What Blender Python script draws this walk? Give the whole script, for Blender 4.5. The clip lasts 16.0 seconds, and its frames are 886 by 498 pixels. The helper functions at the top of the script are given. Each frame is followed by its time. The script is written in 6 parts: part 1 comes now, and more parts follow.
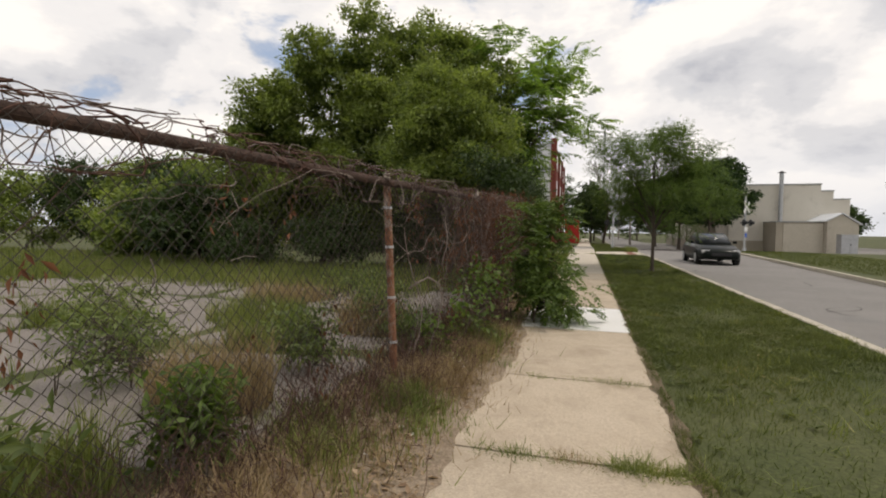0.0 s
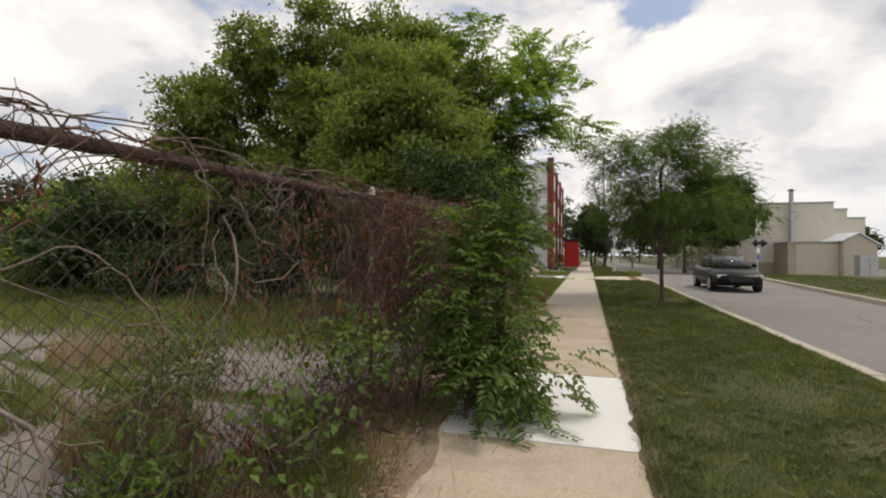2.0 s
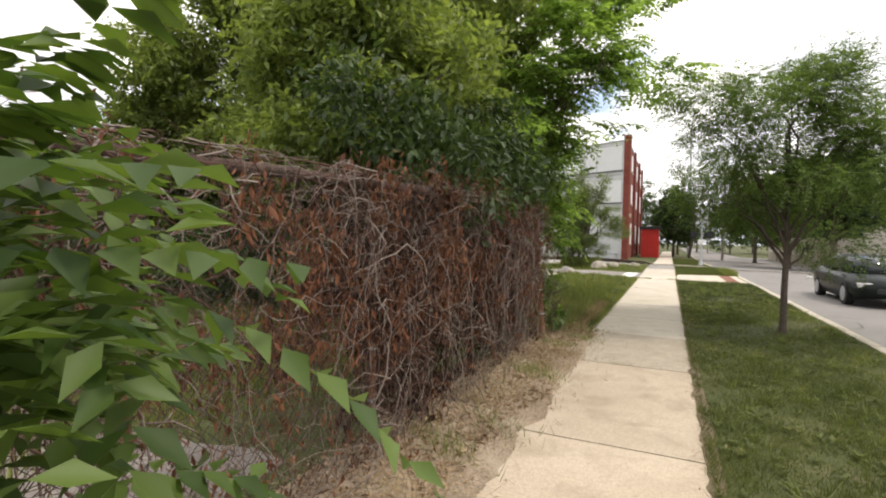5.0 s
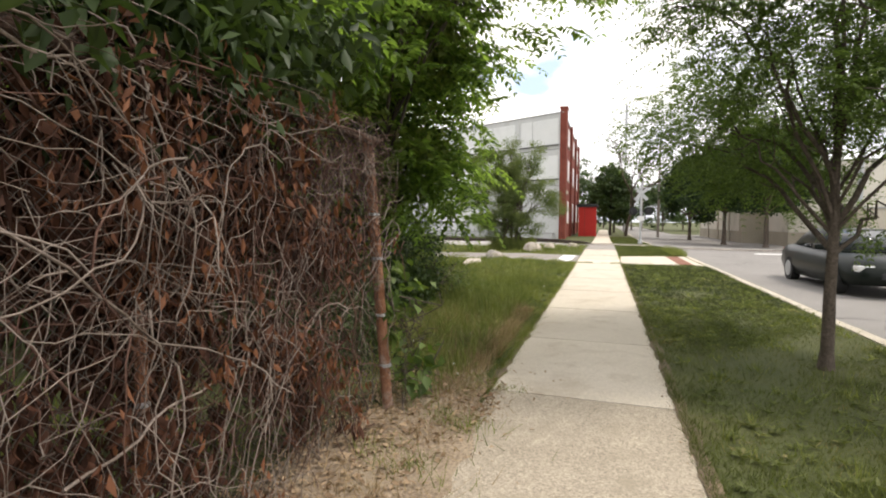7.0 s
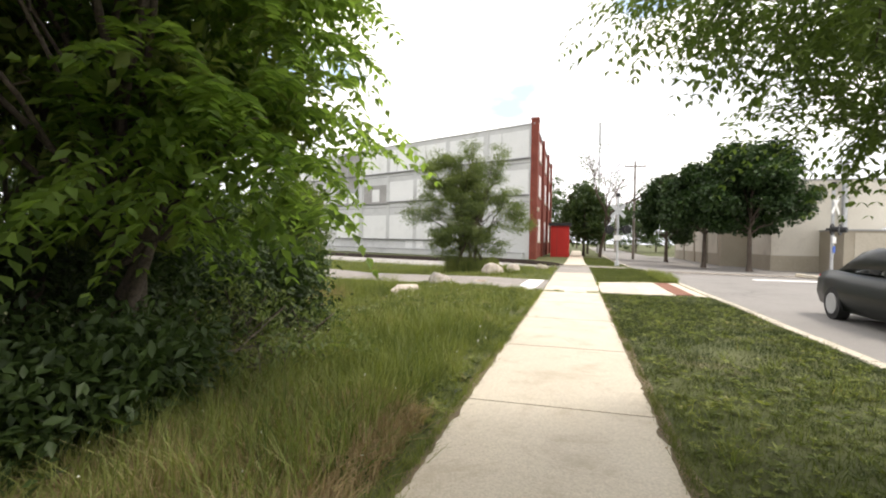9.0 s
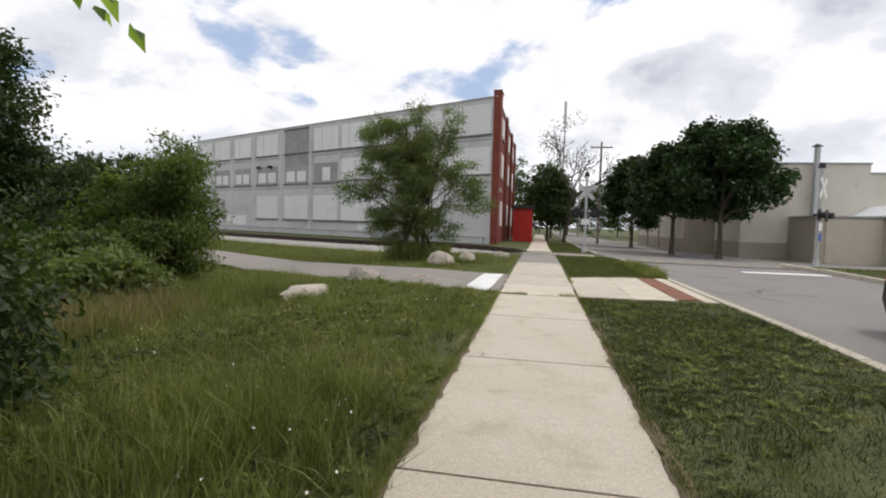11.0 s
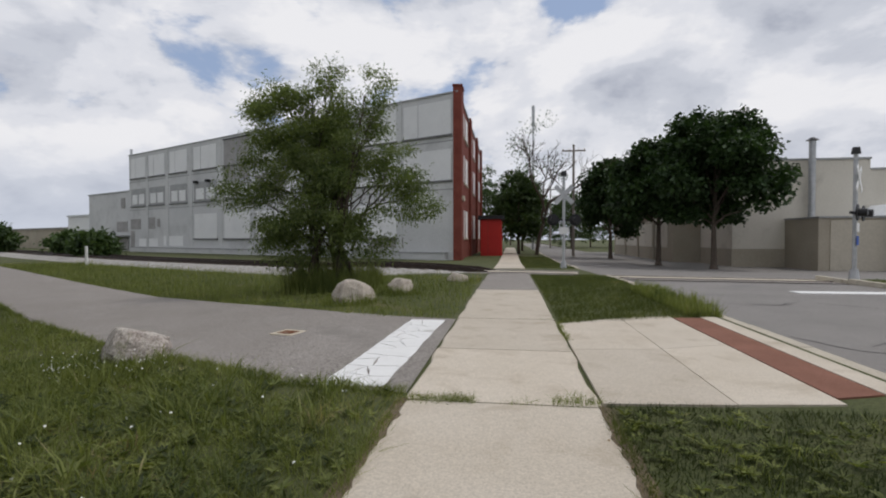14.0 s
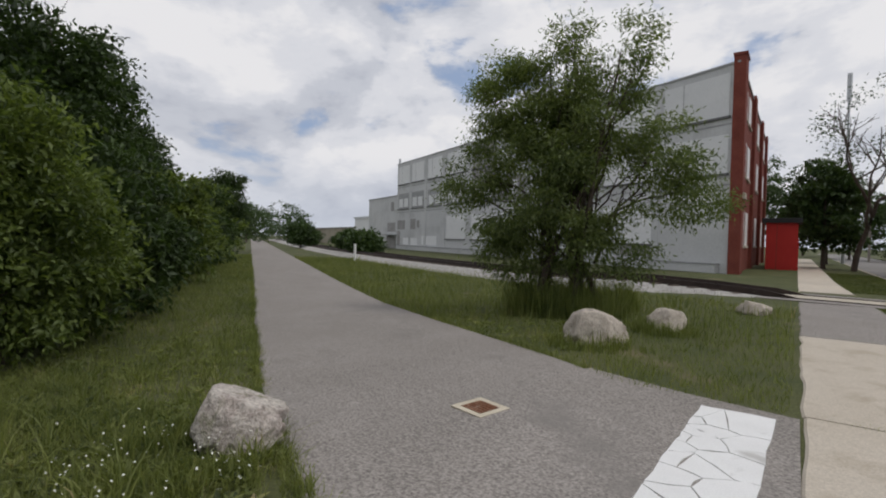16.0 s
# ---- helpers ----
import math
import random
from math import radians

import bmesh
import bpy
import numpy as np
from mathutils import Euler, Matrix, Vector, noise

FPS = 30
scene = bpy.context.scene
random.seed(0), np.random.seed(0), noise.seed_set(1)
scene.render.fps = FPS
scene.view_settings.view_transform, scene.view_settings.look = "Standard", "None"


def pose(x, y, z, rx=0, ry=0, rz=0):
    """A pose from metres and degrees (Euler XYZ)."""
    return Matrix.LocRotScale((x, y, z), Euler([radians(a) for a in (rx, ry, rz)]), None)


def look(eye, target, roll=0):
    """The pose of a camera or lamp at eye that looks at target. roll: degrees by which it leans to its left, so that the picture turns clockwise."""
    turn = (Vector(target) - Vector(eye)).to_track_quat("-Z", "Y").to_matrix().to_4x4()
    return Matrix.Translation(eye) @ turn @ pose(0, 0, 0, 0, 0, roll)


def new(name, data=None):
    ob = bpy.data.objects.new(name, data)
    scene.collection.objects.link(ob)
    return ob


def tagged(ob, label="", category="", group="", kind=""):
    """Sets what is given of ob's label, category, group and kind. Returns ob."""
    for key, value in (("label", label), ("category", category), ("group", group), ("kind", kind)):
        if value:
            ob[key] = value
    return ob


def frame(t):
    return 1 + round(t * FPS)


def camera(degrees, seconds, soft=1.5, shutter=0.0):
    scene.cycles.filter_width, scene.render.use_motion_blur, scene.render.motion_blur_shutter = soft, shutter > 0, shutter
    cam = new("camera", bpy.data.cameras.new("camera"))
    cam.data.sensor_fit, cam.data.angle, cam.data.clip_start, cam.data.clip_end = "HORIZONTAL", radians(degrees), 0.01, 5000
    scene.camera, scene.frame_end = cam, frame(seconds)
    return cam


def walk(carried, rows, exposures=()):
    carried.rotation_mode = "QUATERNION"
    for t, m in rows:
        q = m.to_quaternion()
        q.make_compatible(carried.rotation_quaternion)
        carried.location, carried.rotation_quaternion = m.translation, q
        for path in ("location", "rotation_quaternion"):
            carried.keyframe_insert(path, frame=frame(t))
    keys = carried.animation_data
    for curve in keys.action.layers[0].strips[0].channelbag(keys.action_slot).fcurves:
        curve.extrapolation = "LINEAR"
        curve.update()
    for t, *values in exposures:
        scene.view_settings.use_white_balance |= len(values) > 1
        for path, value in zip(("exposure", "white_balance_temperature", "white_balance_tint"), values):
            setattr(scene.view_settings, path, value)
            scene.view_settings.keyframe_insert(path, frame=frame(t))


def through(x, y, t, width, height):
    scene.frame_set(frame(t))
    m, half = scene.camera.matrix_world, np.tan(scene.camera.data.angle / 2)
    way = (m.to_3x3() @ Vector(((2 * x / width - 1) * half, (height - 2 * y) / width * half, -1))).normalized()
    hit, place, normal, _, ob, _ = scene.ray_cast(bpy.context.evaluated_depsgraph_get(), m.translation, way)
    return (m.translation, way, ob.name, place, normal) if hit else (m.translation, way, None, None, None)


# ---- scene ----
cam = camera(84.0, 16.0, soft=2.0)
PATH = [
    (0, (0.131, -1.475, 1.365), (-0.424, 0.445, 1.284), 0.7),
    (0.5, (0.208, -0.65, 1.384), (-0.355, 1.268, 1.329), 0.8),
    (1, (0.258, 0.24, 1.338), (-0.287, 2.164, 1.296), 2.2),
    (1.5, (0.336, 1.122, 1.32), (-0.202, 3.049, 1.329), -0.2),
    (2, (0.379, 1.854, 1.361), (-0.185, 3.773, 1.378), 0.2),
    (2.5, (0.445, 2.525, 1.402), (-0.077, 4.455, 1.431), 0.0),
    (3, (0.582, 3.179, 1.416), (-0.001, 5.091, 1.481), -2.1),
    (5.5, (0.362, 7.075, 1.626), (-0.494, 8.881, 1.554), 1.7),
    (6, (0.279, 8.292, 1.566), (-0.515, 10.126, 1.502), 0.1),
    (6.5, (0.256, 9.468, 1.55), (-0.502, 11.316, 1.46), 0.1),
    (7, (0.164, 10.704, 1.508), (-0.457, 12.602, 1.389), 0.2),
    (7.5, (0.173, 11.861, 1.432), (-0.476, 13.751, 1.346), -1.3),
    (8, (0.114, 12.999, 1.378), (-0.445, 14.915, 1.244), 0.6),
    (8.5, (0.154, 14.076, 1.36), (-0.412, 15.989, 1.235), -1.4),
    (9, (0.128, 15.174, 1.352), (-0.398, 17.103, 1.312), 1.0),
    (11.5, (-0.033, 19.955, 1.364), (-0.406, 21.917, 1.25), 1.4),
    (12, (-0.027, 21.03, 1.357), (-0.444, 22.985, 1.276), 1.0),
    (12.5, (-0.008, 22.096, 1.346), (-0.315, 24.071, 1.303), 1.4),
    (13, (-0.006, 22.924, 1.348), (-0.313, 24.9, 1.371), -1.1),
    (13.5, (-0.014, 23.873, 1.299), (-0.168, 25.867, 1.289), 1.7),
    (14, (0.078, 24.777, 1.278), (-0.195, 26.758, 1.234), -0.1),
    (14.5, (-0.009, 25.597, 1.266), (-0.338, 27.568, 1.18), 3.4),
    (15, (-0.128, 26.41, 1.26), (-0.72, 28.32, 1.242), 1.4),
    (15.5, (-0.50, 27.09, 1.29), (-1.464, 28.842, 1.257), 3.6),
    (16, (-0.83, 27.60, 1.385), (-1.997, 29.222, 1.34), 1.3),
]
walk(cam, [(t, look(eye, target, roll)) for t, eye, target, roll in PATH], [(0, 0.06, 6950, 12.5), (3, 0.16, 6950, 12.5), (5.5, 1.0, 6850, 12), (7.0, 1.05, 6850, 12), (8.5, 1.25, 6850, 12), (9, 1.2, 6850, 12), (11.5, 0.02, 6380, 12.5), (13, -0.17, 6270, 12.5), (14.5, -0.27, 6270, 12.5), (16, -0.32, 6320, 12.5)])

# ---- world, sun, exposure ----
world = bpy.data.worlds.new("sky")
scene.world = world
world.use_nodes = True
wn, wl = world.node_tree.nodes, world.node_tree.links
wn.clear()
w_out = wn.new("ShaderNodeOutputWorld")
w_bg = wn.new("ShaderNodeBackground")
w_sky = wn.new("ShaderNodeTexSky")
w_sky.sky_type, w_sky.sun_disc = "NISHITA", False
w_sky.sun_elevation, w_sky.sun_rotation = radians(61), radians(74)
w_sky.dust_density = 1.5
w_geo = wn.new("ShaderNodeTexCoord")
w_sep = wn.new("ShaderNodeSeparateXYZ")
wl.new(w_geo.outputs["Generated"], w_sep.inputs[0])


def wmath(op, a, b=None, clamp=False):
    n = wn.new("ShaderNodeMath")
    n.operation, n.use_clamp = op, clamp
    for i, v in enumerate((a, b)):
        if v is None:
            continue
        if isinstance(v, (int, float)):
            n.inputs[i].default_value = v
        else:
            wl.new(v, n.inputs[i])
    return n.outputs[0]


# cumulus: rounded puffs, flatter towards the horizon, with greyer undersides


def wnoise(scale, detail, rough, off, squash=1.9):
    n = wn.new("ShaderNodeTexNoise")
    m = wn.new("ShaderNodeMapping")
    m.inputs["Location"].default_value = off
    m.inputs["Scale"].default_value = (1.0, 1.0, squash)
    wl.new(w_geo.outputs["Generated"], m.inputs[0])
    wl.new(m.outputs[0], n.inputs["Vector"])
    n.inputs["Scale"].default_value, n.inputs["Detail"].default_value, n.inputs["Roughness"].default_value = scale, detail, rough
    n.inputs["Distortion"].default_value = 0.2
    return n.outputs[0]


def wramp(fac, stops):
    n = wn.new("ShaderNodeValToRGB")
    n.color_ramp.interpolation = "EASE"
    el = n.color_ramp.elements
    while len(el) < len(stops):
        el.new(0.5)
    for e, (p, c) in zip(el, stops):
        e.position, e.color = p, (*c, 1)
    wl.new(fac, n.inputs[0])
    return n.outputs[0]


w_puff = wnoise(3.9, 9, 0.55, (3.1, 1.7, 0.0))
w_above = wnoise(3.9, 9, 0.55, (3.1, 1.7, 0.14))
w_cover = wramp(wmath("ADD", wmath("MULTIPLY", w_puff, 0.55), wmath("MULTIPLY", wnoise(1.3, 3, 0.5, (0.6, 4.2, 1.0)), 0.45)), [(0.385, (0, 0, 0)), (0.44, (1, 1, 1))])
w_lit = wmath("ADD", 0.5, wmath("MULTIPLY", wmath("SUBTRACT", w_puff, w_above), 1.15))
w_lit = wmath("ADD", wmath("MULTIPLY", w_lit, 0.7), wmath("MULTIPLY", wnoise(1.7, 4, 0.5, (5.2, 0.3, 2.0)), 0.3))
w_shade = wramp(w_lit, [(0.26, (0.50, 0.53, 0.60)), (0.42, (0.74, 0.765, 0.81)), (0.51, (0.92, 0.93, 0.95)), (0.61, (1.08, 1.07, 1.05))])
w_haze = wmath("MULTIPLY", wmath("SUBTRACT", 0.16, w_sep.outputs[2], clamp=True), 5.0, clamp=True)
w_blue = wn.new("ShaderNodeMix")
w_blue.data_type = "RGBA"
w_blue.inputs[0].default_value = 0.65
w_blue.inputs[7].default_value = (0.50, 0.63, 0.86, 1)
w_skys = wn.new("ShaderNodeVectorMath")
w_skys.operation = "SCALE"
w_skys.inputs[3].default_value = 0.10
wl.new(w_sky.outputs[0], w_skys.inputs[0])
wl.new(w_skys.outputs[0], w_blue.inputs[6])
w_mix = wn.new("ShaderNodeMix")
w_mix.data_type = "RGBA"
wl.new(w_cover, w_mix.inputs[0])
wl.new(w_blue.outputs[2], w_mix.inputs[6])
wl.new(w_shade, w_mix.inputs[7])
w_mix2 = wn.new("ShaderNodeMix")
w_mix2.data_type = "RGBA"
wl.new(w_haze, w_mix2.inputs[0])
wl.new(w_mix.outputs[2], w_mix2.inputs[6])
w_mix2.inputs[7].default_value = (0.74, 0.79, 0.87, 1)
wl.new(w_mix2.outputs[2], w_bg.inputs[0])
w_bg.inputs[1].default_value = 0.92
wl.new(w_bg.outputs[0], w_out.inputs[0])

sun = new("sun", bpy.data.lights.new("sun", "SUN"))
sun.data.energy, sun.data.angle, sun.data.color = 1.35, radians(12), (1.0, 0.95, 0.87)
sun.matrix_world = look((14, 4, 26), (0, 0, 0))

# ---- materials ----


def material(name, rough=0.8, metal=0.0, spec=0.3):
    m = bpy.data.materials.new(name)
    m.use_nodes = True
    b = m.node_tree.nodes["Principled BSDF"]
    b.inputs["Roughness"].default_value, b.inputs["Metallic"].default_value = rough, metal
    b.inputs["Specular IOR Level"].default_value = spec
    return m, m.node_tree.nodes, m.node_tree.links, b


def node_noise(nodes, links, vec, scale, detail=4, rough=0.55, distort=0.0):
    n = nodes.new("ShaderNodeTexNoise")
    n.inputs["Scale"].default_value, n.inputs["Detail"].default_value = scale, detail
    n.inputs["Roughness"].default_value, n.inputs["Distortion"].default_value = rough, distort
    links.new(vec, n.inputs["Vector"])
    return n.outputs[0]


def node_ramp(nodes, links, fac, stops):
    n = nodes.new("ShaderNodeValToRGB")
    el = n.color_ramp.elements
    while len(el) < len(stops):
        el.new(0.5)
    for e, (p, c) in zip(el, stops):
        e.position, e.color = p, (*c, 1)
    links.new(fac, n.inputs[0])
    return n.outputs[0]


def node_mix(nodes, links, fac, a, b, mode="MIX"):
    n = nodes.new("ShaderNodeMix")
    n.data_type, n.blend_type = "RGBA", mode
    for i, v in ((0, fac), (6, a), (7, b)):
        if isinstance(v, (int, float)):
            n.inputs[i].default_value = v
        elif isinstance(v, tuple):
            n.inputs[i].default_value = (*v, 1)
        else:
            links.new(v, n.inputs[i])
    return n.outputs[2]


def surface(name, base, alt, scale=3.0, fine=60.0, fine_amount=0.35, bump=0.2, rough=0.85, metal=0.0, spec=0.3, stain=None, stain_at=(0.55, 0.7), stain_scale=0.7, island=0.0, size=0.02):
    """A worn surface: two colours in broad patches, a fine grain, an optional stain and relief."""
    m, nodes, links, b = material(name, rough, metal, spec)
    vec = nodes.new("ShaderNodeNewGeometry").outputs["Position"]
    big = node_noise(nodes, links, vec, scale, 5, 0.6)
    col = node_ramp(nodes, links, big, [(0.3, base), (0.7, alt)])
    grain = node_noise(nodes, links, vec, fine, 3, 0.7)
    g = node_ramp(nodes, links, grain, [(0.3, (1 - fine_amount,) * 3), (0.7, (1 + fine_amount * 0.6,) * 3)])
    col = node_mix(nodes, links, 1.0, col, g, "MULTIPLY")
    if stain:
        s = node_noise(nodes, links, vec, stain_scale, 8, 0.65, 0.4)
        f = node_ramp(nodes, links, s, [(stain_at[0], (0, 0, 0)), (stain_at[1], (1, 1, 1))])
        col = node_mix(nodes, links, f, col, stain)
    if island:
        info = nodes.new("ShaderNodeObjectInfo")
        r = node_ramp(nodes, links, info.outputs["Random"], [(0.0, (1 - island,) * 3), (1.0, (1 + island,) * 3)])
        col = node_mix(nodes, links, 1.0, col, r, "MULTIPLY")
    links.new(col, b.inputs["Base Color"])
    if bump:
        bp = nodes.new("ShaderNodeBump")
        bp.inputs["Strength"].default_value, bp.inputs["Distance"].default_value = bump, size
        links.new(grain, bp.inputs["Height"])
        links.new(bp.outputs[0], b.inputs["Normal"])
    return m


def leafy(name, dark, light, through=0.35, rough=0.5, dry=None, patch=0.0):
    """Leaves: every leaf has its own green, and light passes through."""
    m, nodes, links, b = material(name, rough, 0.0, 0.35)
    geo = nodes.new("ShaderNodeNewGeometry")
    big = node_noise(nodes, links, geo.outputs["Position"], 0.8, 3)
    add = nodes.new("ShaderNodeMath")
    add.operation = "MULTIPLY_ADD"
    links.new(geo.outputs["Random Per Island"], add.inputs[0])
    add.inputs[1].default_value = 0.55
    half = nodes.new("ShaderNodeMath")
    half.operation = "MULTIPLY_ADD"
    links.new(big, half.inputs[0])
    half.inputs[1].default_value, half.inputs[2].default_value = 1.0, -0.28
    near = nodes.new("ShaderNodeMath")
    near.operation = "MULTIPLY_ADD"
    links.new(node_noise(nodes, links, geo.outputs["Position"], 3.7, 4, 0.6), near.inputs[0])
    near.inputs[1].default_value = patch
    links.new(half.outputs[0], near.inputs[2])
    shift = nodes.new("ShaderNodeMath")
    shift.operation = "SUBTRACT"
    links.new(near.outputs[0], shift.inputs[0])
    shift.inputs[1].default_value = patch * 0.5
    links.new(shift.outputs[0], add.inputs[2])
    stops = [(0.1, dark), (0.85, light)]
    if dry:
        stops.append((0.95, dry))
    col = node_ramp(nodes, links, add.outputs[0], stops)
    links.new(col, b.inputs["Base Color"])
    tr = nodes.new("ShaderNodeBsdfTranslucent")
    bright = node_mix(nodes, links, 1.0, col, (1.25, 1.3, 0.65), "MULTIPLY")
    links.new(bright, tr.inputs["Color"])
    mix = nodes.new("ShaderNodeMixShader")
    mix.inputs[0].default_value = through
    links.new(b.outputs[0], mix.inputs[1])
    links.new(tr.outputs[0], mix.inputs[2])
    links.new(mix.outputs[0], nodes["Material Output"].inputs[0])
    return m


M_GROUND = surface("grassy_soil", (0.062, 0.076, 0.025), (0.105, 0.11, 0.044), 0.9, 30, 0.5, 0.5, 0.95, stain=(0.20, 0.16, 0.10), stain_at=(0.60, 0.72), stain_scale=0.55)
M_DIRT = surface("dry_dirt", (0.36, 0.285, 0.205), (0.22, 0.165, 0.115), 2.5, 45, 0.5, 0.6, 0.95, stain=(0.36, 0.30, 0.22), stain_scale=2.0)
M_SOIL = surface("bare_soil", (0.20, 0.15, 0.10), (0.12, 0.095, 0.06), 3, 50, 0.5, 0.6, 0.95)
M_TAR = surface("crack_tar", (0.07, 0.068, 0.065), (0.11, 0.105, 0.10), 4, 60, 0.3, 0.2, 0.9)
M_CONCRETE = surface("sidewalk_concrete", (0.515, 0.455, 0.372), (0.575, 0.515, 0.432), 1.1, 70, 0.24, 0.3, 0.9, stain=(0.38, 0.32, 0.245), stain_at=(0.52, 0.76), stain_scale=2.1, island=0.07, size=0.006)
M_DUSTY = surface("dusty_tan_concrete", (0.425, 0.35, 0.262), (0.50, 0.42, 0.325), 1.3, 70, 0.24, 0.3, 0.9, stain=(0.31, 0.25, 0.18), stain_at=(0.5, 0.74), stain_scale=1.9, island=0.07, size=0.006)
M_AGGREGATE = surface("worn_concrete", (0.36, 0.31, 0.245), (0.45, 0.39, 0.31), 2.2, 75, 0.55, 0.5, 0.92, stain=(0.30, 0.26, 0.2), stain_scale=1.6, size=0.008)
M_WHITE_SLAB = surface("white_slab", (0.72, 0.71, 0.69), (0.78, 0.77, 0.75), 2.0, 110, 0.07, 0.15, 0.85, stain=(0.58, 0.55, 0.5), stain_at=(0.6, 0.75), size=0.005)
M_WHITE_PAINT = surface("white_road_paint", (0.74, 0.74, 0.73), (0.80, 0.80, 0.79), 3.0, 90, 0.08, 0.2, 0.7, stain=(0.5, 0.49, 0.47), stain_at=(0.62, 0.74), stain_scale=2.5)
M_KERB = surface("kerb_concrete", (0.46, 0.41, 0.33), (0.55, 0.5, 0.41), 2.0, 80, 0.3, 0.4, 0.92, stain=(0.28, 0.25, 0.19), stain_scale=1.5)
M_ROAD = surface("road_asphalt", (0.204, 0.192, 0.180), (0.246, 0.232, 0.218), 0.5, 60, 0.32, 0.3, 0.85, stain=(0.17, 0.165, 0.16), stain_at=(0.58, 0.72), stain_scale=0.35, size=0.008)
M_TRAIL = surface("trail_asphalt", (0.262, 0.239, 0.217), (0.32, 0.292, 0.268), 0.6, 48, 0.6, 0.5, 0.88, stain=(0.20, 0.185, 0.17), stain_scale=0.6, size=0.008)
M_LOT = surface("old_lot_asphalt", (0.20, 0.178, 0.162), (0.28, 0.248, 0.222), 0.9, 60, 0.35, 0.4, 0.92, stain=(0.15, 0.15, 0.08), stain_at=(0.55, 0.68), stain_scale=1.1)
M_BALLAST = surface("rail_ballast", (0.36, 0.345, 0.32), (0.50, 0.48, 0.45), 3.0, 18, 0.6, 1.0, 0.95, size=0.05)
M_RAIL = surface("rail_steel", (0.03, 0.022, 0.019), (0.06, 0.042, 0.034), 4, 60, 0.3, 0.1, 0.6, metal=0.4)
M_SLEEPER = surface("sleeper_wood", (0.06, 0.045, 0.035), (0.12, 0.095, 0.075), 4, 30, 0.5, 0.5, 0.95)
M_DETECT = surface("detectable_red_strip", (0.19, 0.085, 0.055), (0.25, 0.115, 0.08), 2, 60, 0.25, 0.3, 0.9)
M_RUST = surface("rusty_steel", (0.19, 0.075, 0.035), (0.30, 0.16, 0.10), 9, 70, 0.5, 0.5, 0.85, metal=0.2, stain=(0.40, 0.36, 0.32), stain_at=(0.52, 0.66), stain_scale=5.0)
M_DARKPIPE = surface("dark_rusted_pipe", (0.055, 0.037, 0.030), (0.12, 0.075, 0.058), 9, 70, 0.4, 0.4, 0.85, metal=0.2)
M_WIRE = surface("weathered_wire", (0.07, 0.058, 0.05), (0.12, 0.10, 0.085), 8, 90, 0.3, 0.1, 0.6, metal=0.6)
M_CREAM = surface("cream_collar", (0.52, 0.46, 0.35), (0.60, 0.54, 0.43), 4, 80, 0.2, 0.2, 0.9)
M_BARK = surface("tree_bark", (0.075, 0.058, 0.045), (0.13, 0.105, 0.085), 5, 35, 0.5, 0.8, 0.95)
M_PALEBARK = surface("pale_bark", (0.20, 0.175, 0.15), (0.30, 0.27, 0.235), 6, 40, 0.4, 0.5, 0.95)
M_VINE = surface("dead_vine_bark", (0.135, 0.104, 0.087), (0.31, 0.258, 0.222), 3.5, 60, 0.35, 0.3, 0.95)
M_VINE_BROWN = surface("brown_vine_bark", (0.070, 0.036, 0.027), (0.145, 0.083, 0.064), 3.5, 60, 0.35, 0.3, 0.95)
M_WALL = surface("painted_grey_wall", (0.50, 0.51, 0.51), (0.58, 0.585, 0.58), 0.25, 9, 0.10, 0.12, 0.85, stain=(0.40, 0.405, 0.40), stain_at=(0.52, 0.72), stain_scale=0.45)
M_PANEL = surface("white_board_panel", (0.68, 0.69, 0.685), (0.74, 0.745, 0.74), 0.6, 12, 0.06, 0.1, 0.8, stain=(0.58, 0.585, 0.58), stain_at=(0.55, 0.8), stain_scale=0.5, island=0.04)
M_GREYPANEL = surface("weathered_grey_panel", (0.27, 0.265, 0.255), (0.36, 0.35, 0.34), 1.2, 14, 0.15, 0.1, 0.85)
# sill tone is dark to paint in the shadow lines below the panels
M_SILL = surface("shadow_line_sill", (0.13, 0.13, 0.13), (0.20, 0.20, 0.195), 1.0, 20, 0.2, 0.1, 0.9)
M_TRIM = surface("grey_trim", (0.30, 0.31, 0.31), (0.38, 0.385, 0.38), 1.0, 20, 0.15, 0.1, 0.85)
M_BRICK = surface("red_brick", (0.165, 0.042, 0.03), (0.225, 0.064, 0.045), 1.2, 26, 0.3, 0.4, 0.9, stain=(0.17, 0.05, 0.04), stain_scale=0.6)
M_RED = surface("red_paint", (0.42, 0.022, 0.018), (0.48, 0.03, 0.022), 1.0, 30, 0.1, 0.1, 0.6)
M_TAN = surface("cream_block_wall", (0.57, 0.535, 0.46), (0.64, 0.605, 0.53), 0.3, 7, 0.06, 0.12, 0.9, stain=(0.42, 0.395, 0.34), stain_at=(0.55, 0.75), stain_scale=0.4)
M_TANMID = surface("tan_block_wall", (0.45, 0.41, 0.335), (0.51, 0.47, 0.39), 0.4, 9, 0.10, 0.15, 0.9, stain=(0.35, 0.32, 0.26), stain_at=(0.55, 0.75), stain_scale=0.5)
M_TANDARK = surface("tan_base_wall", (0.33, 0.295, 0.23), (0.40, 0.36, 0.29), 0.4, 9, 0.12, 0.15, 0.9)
M_DARK = surface("dark_paint", (0.018, 0.018, 0.02), (0.03, 0.03, 0.032), 2, 30, 0.2, 0.05, 0.5)
M_GALV = surface("galvanised_steel", (0.40, 0.41, 0.42), (0.52, 0.53, 0.54), 3, 40, 0.12, 0.05, 0.5, metal=0.7)
